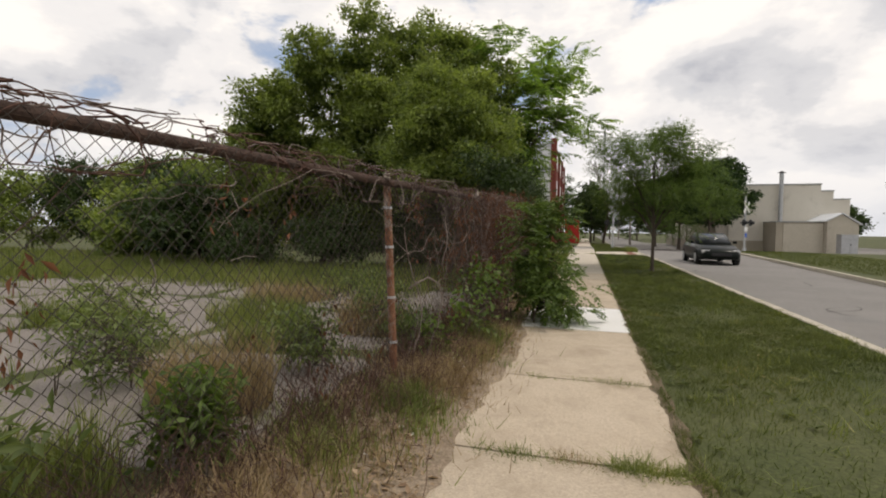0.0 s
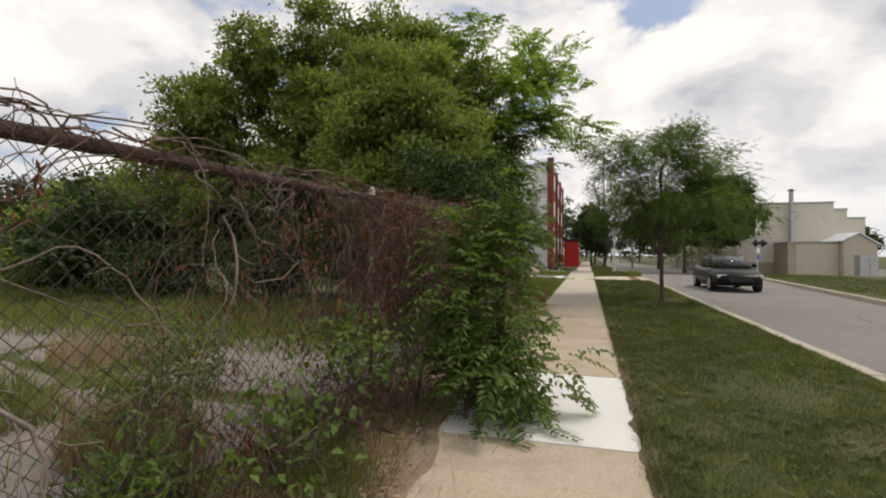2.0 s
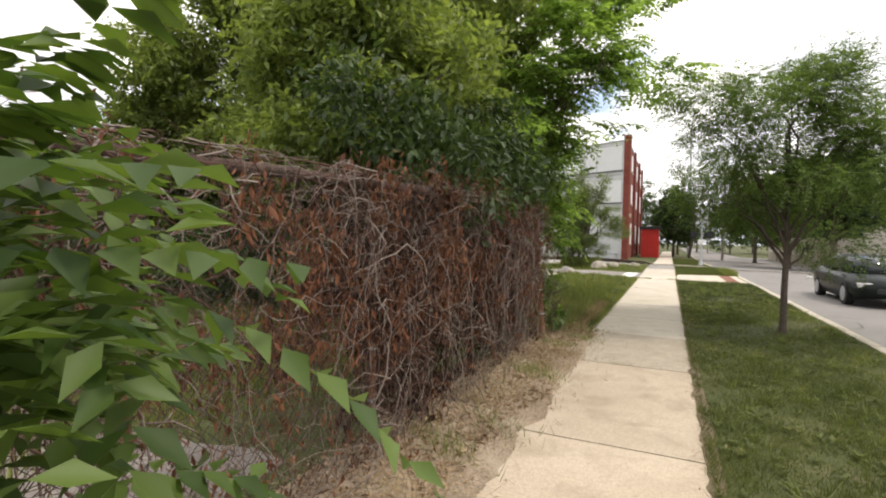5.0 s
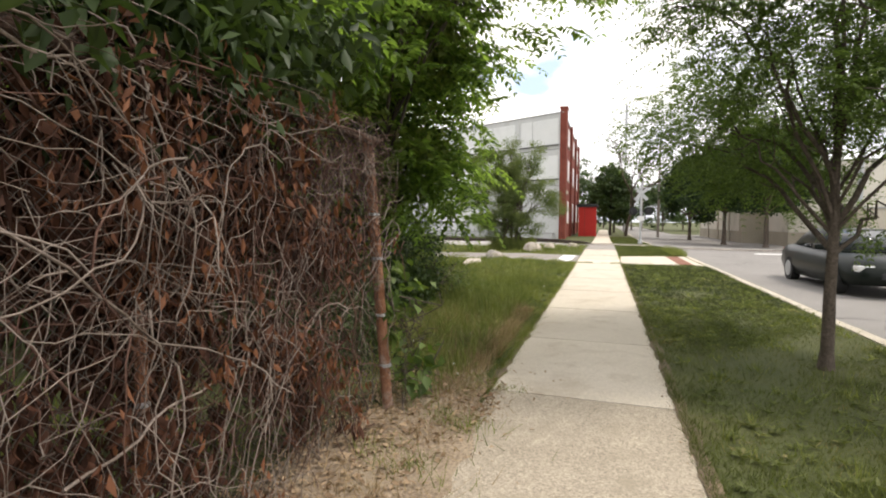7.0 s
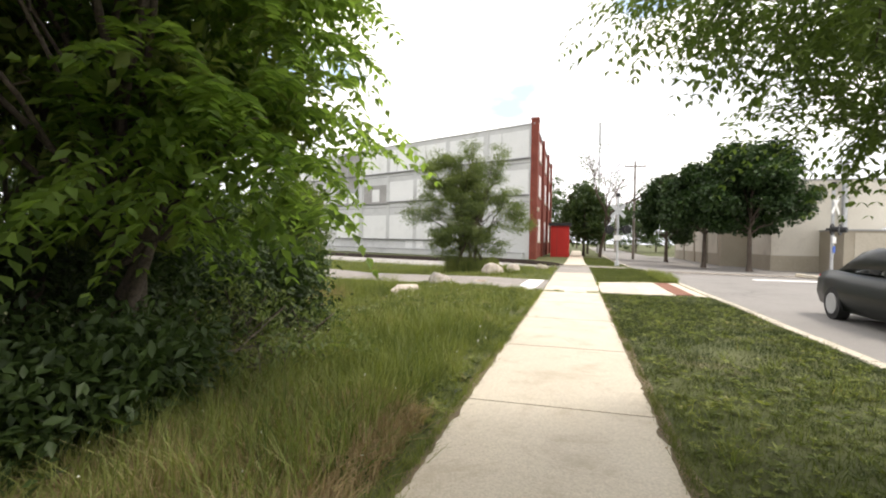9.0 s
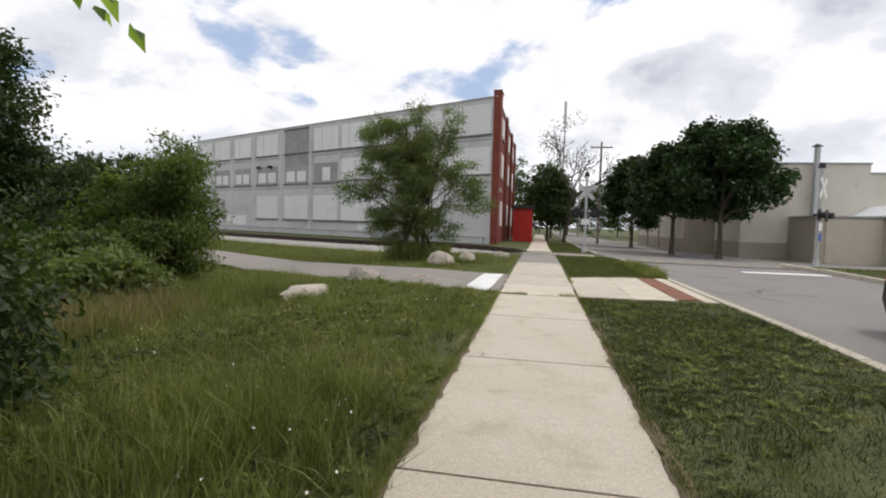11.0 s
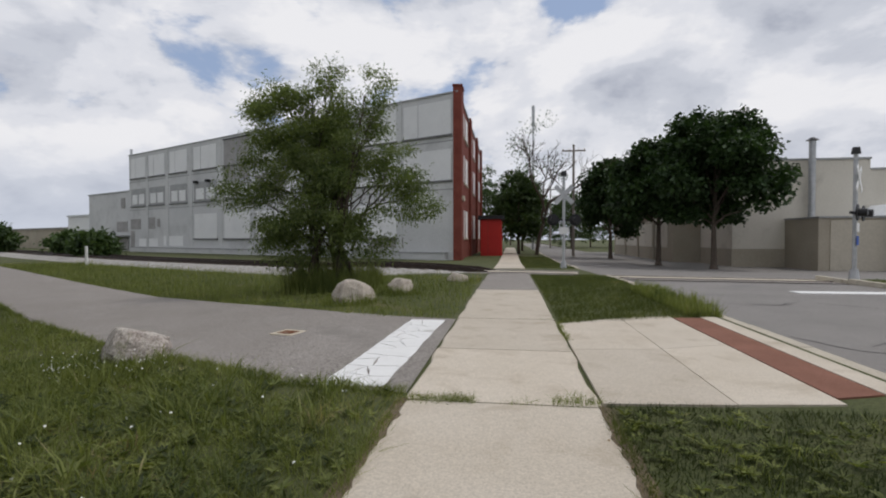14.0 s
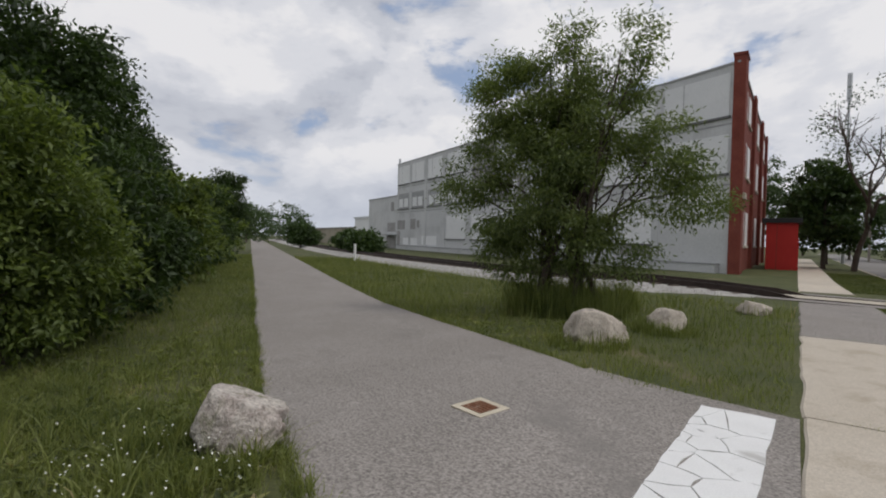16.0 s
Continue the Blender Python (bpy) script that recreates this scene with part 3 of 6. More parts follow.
def ramp_piece(name, pts, mat, label=""):
    bm = bmesh.new()
    top = [bm.verts.new((x, y, z)) for x, y, z in pts]
    low = [bm.verts.new((x, y, z - 0.06)) for x, y, z in pts]
    bm.faces.new(top)
    for i in range(len(pts)):
        j = (i + 1) % len(pts)
        bm.faces.new((top[j], top[i], low[i], low[j]))
    bmesh.ops.recalc_face_normals(bm, faces=bm.faces)
    return part(name, bm, mat, ramp, label)


ramp_piece("slab", [(0.775, 28.62, 0.021), (1.772, 28.72, 0.02), (1.772, 30.61, 0.018), (0.775, 30.455, 0.021)], M_CONCRETE)
ramp_piece("slab", [(0.775, 30.465, 0.021), (1.772, 30.62, 0.018), (1.772, 32.78, 0.018), (0.775, 32.15, 0.021)], M_CONCRETE)
ramp_piece("slab", [(1.782, 28.73, 0.02), (2.60, 28.85, 0.016), (2.60, 30.965, 0.014), (1.782, 30.61, 0.018)], M_CONCRETE)
ramp_piece("slab", [(1.782, 30.62, 0.018), (2.60, 30.975, 0.014), (2.60, 33.1, 0.014), (1.782, 32.8, 0.018)], M_CONCRETE)
ramp_piece("detectable_strip", [(2.62, 29.0, 0.016), (3.06, 29.15, 0.014), (3.06, 33.0, 0.014), (2.62, 32.95, 0.016)], M_DETECT, "dull red warning strip")
ramp_piece("slab", [(3.08, 28.9, 0.012), (3.33, 28.9, 0.010), (3.33, 33.2, 0.010), (3.08, 33.1, 0.012)], M_CONCRETE)

# ---- trail ----
TD = np.array([-0.84, 0.5426])
TN = np.array([0.5426, 0.84])


def trail_pt(s, o):
    p = TD * s + TN * o
    return float(p[0]), float(p[1])


def trail_far(s):
    """The trail's edge towards the railway: it narrows from its mouth."""
    return 26.15 - 0.2 * np.clip((np.asarray(s, float) - 19) / 12, 0, 1)


V, F = [], []
ss = [12, 16, 20, 20.3, 20.7, 21.2, 21.8, 22.5, 23.2] + list(range(24, 60, 4)) + [70, 90, 120, 160, 220]
for s in ss:
    e = float(trail_far(s))
    for o in (22.83, 22.88, 24.4, e - 0.05, e):
        x, y = trail_pt(s, o)
        V.append((x, y, gz(x, y) + (0.018 if 22.85 < o < e - 0.02 else -0.01)))
# the mouth beside the sidewalk
k = 5
keep = [i for i, s in enumerate(ss) if s >= 20]
for j in keep[:-1]:
    for i in range(4):
        a = j * k + i
        F.append((a, a + k, a + k + 1, a + 1))
base = len(V)
a0 = keep[0] * k
mv = [(-0.77, 28.7), (-1.8, 28.83), (-2.75, 29.18)]
mv2 = [(-0.77, 32.4), (-1.6, 32.55), (-2.6, 32.85)]
for x, y in mv + mv2:
    V.append((x, y, 0.014))
F.append((base, base + 3, base + 4, base + 1))
F.append((base + 1, base + 4, base + 5, base + 2))
F.append((base + 2, base + 5, a0 + 3, a0 + 2, a0 + 1))
bm = bmesh.new()
vs = [bm.verts.new(v) for v in V]
for f in F:
    bm.faces.new([vs[i] for i in f])
bmesh.ops.recalc_face_normals(bm, faces=bm.faces)
if sum(f.normal.z for f in bm.faces) < 0:
    bmesh.ops.reverse_faces(bm, faces=bm.faces)
tagged(part("trail", bm, M_TRAIL), "smooth grey-brown asphalt trail", "path", kind="structure")

# cracked white band at the mouth of the trail
band = tagged(empty("crosswalk_band"), "cracked white painted band at the trail's mouth", "road marking", kind="structure")
rb = random.Random(4)


def paint_piece(q):
    """A flat piece of paint, shrunk a little so that cracks show."""
    cx, cy = sum(p[0] for p in q) / len(q), sum(p[1] for p in q) / len(q)
    g = rb.uniform(0.004, 0.008)
    pts = []
    for a, b in zip(q, q[1:] + q[:1]):
        pts += [a, ((a[0] + b[0]) / 2 + rb.uniform(-0.012, 0.012), (a[1] + b[1]) / 2 + rb.uniform(-0.012, 0.012))]
    out = []
    for x, y in pts:
        d = math.hypot(x - cx, y - cy)
        out.append((cx + (x - cx) * (1 - g / d), cy + (y - cy) * (1 - g / d)))
    bm = bmesh.new()
    top = [bm.verts.new((x, y, 0.021)) for x, y in out]
    low = [bm.verts.new((x, y, 0.012)) for x, y in out]
    bm.faces.new(top)
    for i in range(len(out)):
        j = (i + 1) % len(out)
        bm.faces.new((top[j], top[i], low[i], low[j]))
    bmesh.ops.recalc_face_normals(bm, faces=bm.faces)
    part("paint_piece", bm, M_WHITE_PAINT, band)


def clipped(poly, nx, ny, c):
    """The part of a polygon where nx * x + ny * y is under c."""
    out = []
    for (ax, ay), (bx, by) in zip(poly, poly[1:] + poly[:1]):
        da, db = nx * ax + ny * ay - c, nx * bx + ny * by - c
        if da <= 0:
            out.append((ax, ay))
        if da * db < 0:
            f = da / (da - db)
            out.append((ax + (bx - ax) * f, ay + (by - ay) * f))
    return out


# cracks run like those of dried mud, finer along the western edge
seeds = []
y = 28.86
while y < 32.2:
    seeds.append((-1.44 + rb.uniform(-0.06, 0.06), y + rb.uniform(-0.05, 0.05)))
    if rb.random() < 0.55:
        seeds.append((-1.31 + rb.uniform(-0.05, 0.05), y + rb.uniform(-0.1, 0.1)))
    y += rb.uniform(0.16, 0.34)
y = 28.95
while y < 32.2:
    seeds.append((-1.13 + rb.uniform(-0.06, 0.06), y))
    y += rb.uniform(0.26, 0.52)
for px, py in seeds:
    cell_poly = [(-1.56, 28.82), (-1.0, 28.82), (-0.92, 32.26), (-1.45, 32.26)]
    for qx, qy in seeds:
        if (qx, qy) != (px, py) and cell_poly:
            nx, ny = qx - px, qy - py
            cell_poly = clipped(cell_poly, nx, ny, (qx * qx + qy * qy - px * px - py * py) / 2)
    if len(cell_poly) > 2:
        paint_piece(cell_poly)

# drain grate
drain = tagged(empty("drain_grate", (-2.88, 31.02, 0.014), -14), "rusty square drain grate in a cream collar", "drain")
bm = bmesh.new()
for lo, hi in (((-0.17, -0.17, -0.02), (0.17, -0.115, 0.006)), ((-0.17, 0.115, -0.02), (0.17, 0.17, 0.006)), ((-0.17, -0.115, -0.02), (-0.115, 0.115, 0.006)), ((0.115, -0.115, -0.02), (0.17, 0.115, 0.006))):
    add_box(bm, lo, hi)
part("collar", bm, M_CREAM, drain)
box("pit", (-0.115, -0.115, -0.02), (0.115, 0.115, 0.001), M_DARK, drain)
for i in range(6):
    box("bar", (-0.112, -0.108 + i * 0.038, 0.001), (0.112, -0.082 + i * 0.038, 0.008), M_RUST, drain)

# stop line
box("stop_line", (7.3, 38.25, gz(8, 38.5) + ROAD_Z - 0.01), (10.0, 38.75, gz(8, 38.5) + ROAD_Z + 0.016), M_WHITE_PAINT)
tagged(bpy.data.objects["stop_line"], "white stop line on the asphalt", "road marking", kind="structure")

# ---- railway ----
RAIL = [(60, 38.5), (30, 41.0), (11, 43.6), (3, 44.7), (-2, 45.6), (-7, 47.0), (-14, 49.8), (-24, 54.6), (-40, 63.5), (-70, 82), (-130, 120)]


def along(points, n):
    p = np.array(points, float)
    d = np.r_[0, np.cumsum(np.linalg.norm(np.diff(p, axis=0), axis=1))]
    s = np.linspace(0, d[-1], n)
    return np.stack([np.interp(s, d, p[:, 0]), np.interp(s, d, p[:, 1])], 1)


line = along(RAIL, 260)
for _ in range(12):
    line[1:-1] = (line[:-2] + 2 * line[1:-1] + line[2:]) / 4
tang = unit(np.gradient(line, axis=0))
norm2 = np.stack([-tang[:, 1], tang[:, 0]], 1)
railway = tagged(empty("railway"), "rusty railway track on pale stone ballast", "railway", kind="structure")


def rail_lift(x):
    return 0.26 * float(np.clip((-1.6 - x) / 4.0, 0, 1))


V, F = [], []
prof = [(-2.6, -0.05), (-1.7, 0.0), (-1.3, 0.0), (1.3, 0.0), (1.7, 0.0), (2.6, -0.05)]
for (x, y), n in zip(line, norm2):
    for o, h in prof:
        px, py = x + n[0] * o, y + n[1] * o
        up = rail_lift(x)
        V.append((px, py, gz(px, py) + (up if abs(o) < 2 else 0) + h + 0.005 - (0.13 if x > 3.2 else 0)))
k = len(prof)
for j in range(len(line) - 1):
    if line[j][0] > -1.2:
        continue
    for i in range(k - 1):
        F.append((j * k + i, j * k + i + 1, (j + 1) * k + i + 1, (j + 1) * k + i))
mesh_object("ballast", V, F, M_BALLAST, railway)
for o in (-0.75, 0.75):
    bm = bmesh.new()
    prev = None
    for (x, y), n in zip(line, norm2):
        up = rail_lift(x) + (-0.11 if x > 3.2 else 0)
        hgt = 0.19 if x < -1.4 else 0.03
        ring = []
        for w, h in ((-0.07, 0), (-0.035, hgt), (0.035, hgt), (0.07, 0)):
            px, py = x + n[0] * (o + w), y + n[1] * (o + w)
            ring.append(bm.verts.new((px, py, gz(px, py) + up + h)))
        if prev:
            for i in range(3):
                bm.faces.new((prev[i], prev[i + 1], ring[i + 1], ring[i]))
        prev = ring
    part("rail", bm, M_RAIL, railway)
bm = bmesh.new()
add_box(bm, (-0.11, -1.3, -0.05), (0.11, 1.3, 0.05), 0.01)
tie = bpy.data.meshes.new("sleeper")
bm.to_mesh(tie)
bm.free()
tie.materials.append(M_SLEEPER)
dist = np.r_[0, np.cumsum(np.linalg.norm(np.diff(line, axis=0), axis=1))]
s, n_t = 62.5, 0
while n_t < 100:
    x, y = np.interp(s, dist, line[:, 0]), np.interp(s, dist, line[:, 1])
    tx, ty = np.interp(s, dist, tang[:, 0]), np.interp(s, dist, tang[:, 1])
    if x < -1.9:
        ob = new("sleeper", tie)
        ob.parent = railway
        ob.matrix_world = pose(x, y, gz(x, y) + rail_lift(x) - 0.01, 0, 0, math.degrees(math.atan2(ty, tx)))
        n_t += 1
    s += 0.6
# crossing panels
for o, w in ((-1.55, 0.7), (0, 1.3), (1.45, 0.7)):
    V, F = [], []
    idx = [i for i in range(len(line)) if -1.5 < line[i][0] < 30]
    for i in idx:
        for e in (-w / 2, w / 2):
            x, y = line[i] + norm2[i] * (o + e)
            V.append((x, y, gz(x, y) + (0.02 if x < 3.2 else -0.095)))
    for j in range(len(idx) - 1):
        F.append((2 * j, 2 * j + 1, 2 * j + 3, 2 * j + 2))
    mesh_object("crossing_panel", V, F, M_TRAIL if o else M_KERB, railway)

# ---- factory ----
fx, fy = -3.87, 61.6
FG = gz(fx, fy)
factory = tagged(empty("factory_building", (fx, fy, 0), math.degrees(math.atan2(0.435, -0.90))), "three-storey factory, painted grey side and red brick front", "building")
LEN, TOP = 51.3, 12.2
front_in = (0.435, -0.90)


bm = bmesh.new()
fr = 27.0
poly = [(0.0, 0.0), (LEN, 0.0), (LEN, -22.0), (front_in[0] * fr, front_in[1] * fr)]
lo = [bm.verts.new((x, y, -1.8)) for x, y in poly]
hi = [bm.verts.new((x, y, TOP)) for x, y in poly]
for i in range(4):
    j = (i + 1) % 4
    bm.faces.new((lo[i], lo[j], hi[j], hi[i]))
bm.faces.new(hi)
bmesh.ops.recalc_face_normals(bm, faces=bm.faces)
part("wall", bm, M_WALL, factory, "painted grey masonry wall")
bm = bmesh.new()
add_box(bm, (0.0, -0.35, TOP), (LEN + 0.1, 0.07, TOP + 0.12))
part("coping", bm, M_TRIM, factory)
box("dock_ledge", (0.9, 0.0, -1.8), (LEN - 1, 0.45, 0.12), M_WALL, factory, "low ledge along the wall", 0.02)
box("ledge_cap", (0.85, 0.0, 0.12), (LEN - 0.95, 0.5, 0.2), M_TRIM, factory)
cols = [2.85, 8.1, 13.0, 17.6, 22.1, 27.6, 33.5, 39.1, 44.15, 48.85]
for i, u in enumerate(cols):
    w = 2.25 if i < 7 else 1.9
    top_z, low_z = (11.75, 9.15)
    if i == 5:
        box("window_panel", (u - w, -0.05, 7.6), (u + w, 0.035, 11.9), M_GREYPANEL, factory, "weathered grey boarded opening")
        box("mullion", (u - 0.12, 0.035, 7.7), (u + 0.12, 0.07, 11.8), M_TRIM, factory)
        box("lintel", (u - w - 0.1, 0.0, 11.9), (u + w + 0.1, 0.10, 12.02), M_DARK, factory)
    else:
        box("window_panel", (u - w, -0.05, low_z), (u + w, 0.04, top_z), M_PANEL, factory, "white boarded window")
        box("joint", (u + w * 0.35, 0.04, low_z), (u + w * 0.35 + 0.05, 0.048, top_z), M_TRIM, factory)
    # each sill's dark colour doubles as the shadow under its panel
    box("sill", (u - w - 0.12, 0.0, low_z - 0.14), (u + w + 0.12, 0.16, low_z), M_SILL, factory, "sill coloured dark for the shadow line under the panel")
    if i < 4:
        box("window_panel", (u - w, -0.05, 5.7), (u + w, 0.04, 8.05), M_PANEL, factory, "white boarded window")
        box("sill", (u - w - 0.12, 0.0, 5.56), (u + w + 0.12, 0.16, 5.7), M_SILL, factory, "sill coloured dark for the shadow line under the panel")
    else:
        box("window_surround", (u - w, -0.05, 5.5), (u + w, 0.03, 7.75), M_GREYPANEL if i == 4 else M_TRIM, factory)
        for q, half_w in (((0.0, 0.3),) if i == 4 else ((-0.46, 0.36), (0.46, 0.36))):
            box("window_panel", (u + (q - half_w) * w, 0.03, 5.75), (u + (q + half_w) * w, 0.06, 7.25 if i == 4 else 7.0), M_PANEL, factory, "white boarded window")
        box("sill", (u - w - 0.1, 0.0, 5.38), (u + w + 0.1, 0.14, 5.5), M_SILL, factory, "sill coloured dark for the shadow line under the panel")
    if i in (1, 2, 3, 4, 5, 6):
        box("window_panel", (u - w, -0.05, 1.3), (u + w, 0.04, 4.1), M_PANEL, factory, "white boarded window")
        box("sill", (u - w - 0.12, 0.0, 1.16), (u + w + 0.12, 0.16, 1.3), M_SILL, factory, "sill coloured dark for the shadow line under the panel")
for u in (5.6, 10.6, 15.4, 19.9, 24.9, 30.6, 36.4, 41.7, 46.6):
    box("pilaster", (u - 0.28, 0.0, 0.2), (u + 0.28, 0.05, TOP), M_WALL, factory)
for z in (4.95, 8.62):
    box("band", (0.2, 0.0, z), (LEN, 0.03, z + 0.10), M_TRIM, factory)
for a, b, z0, z1 in ((48.3, 51.0, 2.5, 3.85), (44.7, 46.3, 2.5, 4.0), (43.5, 44.2, 2.75, 3.75)):
    box("small_window", (a, -0.05, z0), (b, 0.03, z1), M_GREYPANEL, factory, "small grey boarded window")
for u in (35.0, 32.6):
    box("floodlight", (u - 0.2, 0.05, 7.55), (u + 0.2, 0.5, 7.85), M_DARK, factory, "dark wall floodlight", 0.03)
box("side_door", (50.0, -0.05, -1.4), (51.0, 0.04, 2.3), M_GREYPANEL, factory, "grey service door")
tube("vent_pipe", (51.5, -0.4, 8), (51.5, -0.4, 13.2), 0.16, 0.16, M_GALV, factory)
# dirt-free repair patches on the wall
for u, z, w, h in ((6.9, 0.9, 1.7, 0.9), (15.5, 0.7, 1.4, 0.8), (40.5, 1.0, 2.2, 1.2), (46.5, 0.8, 2.4, 1.0), (3.5, 4.4, 1.6, 0.5)):
    box("repaint_patch", (u - w, 0.0, z - h / 2), (u + w, 0.008, z + h / 2), M_PANEL if u != 6.9 else M_GREYPANEL, factory)

# brick front, along the street
brick = tagged(empty("brick_front", (fx, fy, 0)), "dark red brick front with stepped parapet and tall white windows", "building front")
brick.parent = factory
brick.matrix_parent_inverse = factory.matrix_world.inverted()
bm = bmesh.new()
add_box(bm, (-0.35, 0.0, -1.8), (0.30, 1.5, TOP + 0.45))
part("corner_pier", bm, M_BRICK, brick)
bm = bmesh.new()
add_box(bm, (-0.35, 1.5, -1.8), (0.06, 27.0, TOP - 0.1))
add_box(bm, (-0.30, 9.0, -1.8), (0.28, 10.4, TOP + 0.2))
add_box(bm, (-0.30, 18.0, -1.8), (0.28, 19.4, TOP + 0.2))
add_box(bm, (-0.30, 25.6, -1.8), (0.28, 27.0, TOP + 0.2))
part("front_wall", bm, M_BRICK, brick)
box("stone_course", (-0.36, 0.2, 4.15), (0.42, 1.6, 4.5), M_KERB, brick, "pale stone course")
box("coping", (-0.40, -0.04, TOP + 0.45), (0.36, 1.55, TOP + 0.6), M_BRICK, brick)
box("front_coping", (-0.40, 1.55, TOP - 0.1), (0.14, 27.0, TOP + 0.02), M_TRIM, brick)
for y in (3.4, 6.4, 12.0, 15.4, 21.0, 23.8):
    for z0, z1 in ((9.6, 11.5), (5.9, 8.1), (1.3, 3.6)):
        box("window", (0.06, y - 0.95, z0), (0.10, y + 0.95, z1), M_WHITE, brick, "white boarded window")
        box("window_sill", (0.06, y - 1.05, z0 - 0.14), (0.18, y + 1.05, z0), M_KERB, brick)

# red entrance box
ent = tagged(empty("red_entrance", (-1.7, 71.5, FG)), "bright red entrance box with a dark flat roof", "entrance")
bm = bmesh.new()
add_box(bm, (-1.05, 0, -0.3), (0.9, 3.2, 3.45), 0.02)
part("wall", bm, M_RED, ent)
box("roof", (-1.3, -0.25, 3.45), (1.15, 3.5, 3.8), M_DARK, ent, "dark flat roof", 0.02)
box("door", (0.9, 0.7, 0.0), (0.95, 2.4, 2.3), M_RED, ent)
box("panel_joint", (-0.4, -0.012, 0.0), (-0.36, 0.0, 3.4), M_BRICK, ent)

# low buildings beyond
low1 = tagged(empty("low_factory_wing", (fx, fy, 0), math.degrees(math.atan2(0.435, -0.90))), "long low grey factory wing with boarded openings", "building")
bm = bmesh.new()
add_box(bm, (LEN, -14, -2), (64.5, -0.3, 7.6))
part("wall", bm, M_WALL, low1)
box("coping", (LEN, -14, 7.6), (64.6, -0.2, 7.75), M_TRIM, low1)
box("window", (53.2, -0.3, 5.4), (54.3, -0.22, 6.8), M_GREYPANEL, low1)
box("canopy", (52.0, -0.3, 1.6), (56.3, 0.9, 1.75), M_TRIM, low1)
box("door", (52.3, -0.3, -1.2), (55.8, -0.2, 1.5), M_GREYPANEL, low1)
box("window", (52.6, -0.3, 2.2), (55.6, -0.22, 3.6), M_GREYPANEL, low1)
low2 = tagged(empty("white_shed", (fx, fy, 0), math.degrees(math.atan2(0.435, -0.90))), "low white shed beside the railway", "building")
box("wall", (64.5, -12, -2), (73, -0.6, 4.7), M_PANEL, low2)
box("roof", (64.4, -12, 4.7), (73.1, -0.4, 4.95), M_METALROOF, low2)
low3 = tagged(empty("brown_warehouse", (fx, fy, 0), math.degrees(math.atan2(0.435, -0.90))), "long low brown warehouse far along the railway", "building")
box("wall", (73, -16, -2), (112, -1, 2.9), M_TANDARK, low3)
box("roof", (72.9, -16, 2.9), (112.1, -0.8, 3.15), M_GREYPANEL, low3)

# ---- cream hall across the street ----
HY = 64.0
hall = tagged(empty("cream_hall", (16.4, HY, -0.8)), "cream block hall with stepped parapet and tan base", "building")
box("wall", (0, 0, -0.6), (9.2, 26, 7.7), M_TAN, hall)
box("wall_step", (9.2, 0, -0.6), (10.4, 26, 6.95), M_TAN, hall)
box("wall_step", (10.4, 0, -0.6), (12.0, 26, 6.0), M_TAN, hall)
box("base_course", (-0.06, -0.06, -0.6), (5.2, 0.0, 1.25), M_TANDARK, hall, "tan painted base")
box("side_base_course", (-0.06, -0.0, -0.6), (0.0, 26, 1.25), M_TANDARK, hall)
box("parapet_cap", (-0.08, -0.08, 7.7), (9.25, 0.2, 7.84), M_TRIM, hall)
box("parapet_cap", (9.25, -0.08, 6.95), (10.45, 0.2, 7.07), M_TRIM, hall)
box("parapet_cap", (10.45, -0.08, 6.0), (12.05, 0.2, 6.12), M_TRIM, hall)
box("side_wing", (-2.4, 6, -0.6), (-0.06, 30, 3.6), M_TANDARK, hall, "low tan side wing")
box("side_wing_wall", (-2.45, 7.2, 1.2), (-2.4, 29, 3.5), M_TAN, hall)
for y in (11, 17, 23):
    box("pilaster", (-2.55, y, -0.6), (-2.4, y + 0.6, 3.7), M_TANDARK, hall)
pipe = tube("flue_pipe", (5.1, -0.5, 2.8), (5.1, -0.5, 9.0), 0.22, 0.22, M_GALV, hall, "tall pale metal flue pipe")
bm = bmesh.new()
add_tube(bm, (5.1, -0.5, 9.05), (5.1, -0.5, 9.25), 0.42, 0.1, 14)
part("flue_cap", bm, M_DARK, hall)
annex = tagged(empty("low_annex", (20.0, 60.0, -0.8)), "low tan block annex with a small gable", "building")
# side faces' shading is put into the darker wall colour; front plate is lighter
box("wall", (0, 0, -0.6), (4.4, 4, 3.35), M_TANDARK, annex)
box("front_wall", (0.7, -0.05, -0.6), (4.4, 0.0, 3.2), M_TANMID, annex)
box("coping", (-0.05, -0.1, 3.35), (4.42, 4, 3.46), M_TRIM, annex)
bm = bmesh.new()
pts = [(4.43, -0.8, -0.6), (7.2, -0.8, -0.6), (7.2, -0.8, 3.2), (5.7, -0.8, 4.2), (4.43, -0.8, 3.5)]
a = [bm.verts.new(p) for p in pts]
b = [bm.verts.new((x, 4.0, z)) for x, _, z in pts]
bm.faces.new(a[::-1])
bm.faces.new(b)
for i in range(5):
    j = (i + 1) % 5
    bm.faces.new((a[i], a[j], b[j], b[i]))
bmesh.ops.recalc_face_normals(bm, faces=bm.faces)
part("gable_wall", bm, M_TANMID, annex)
bm = bmesh.new()
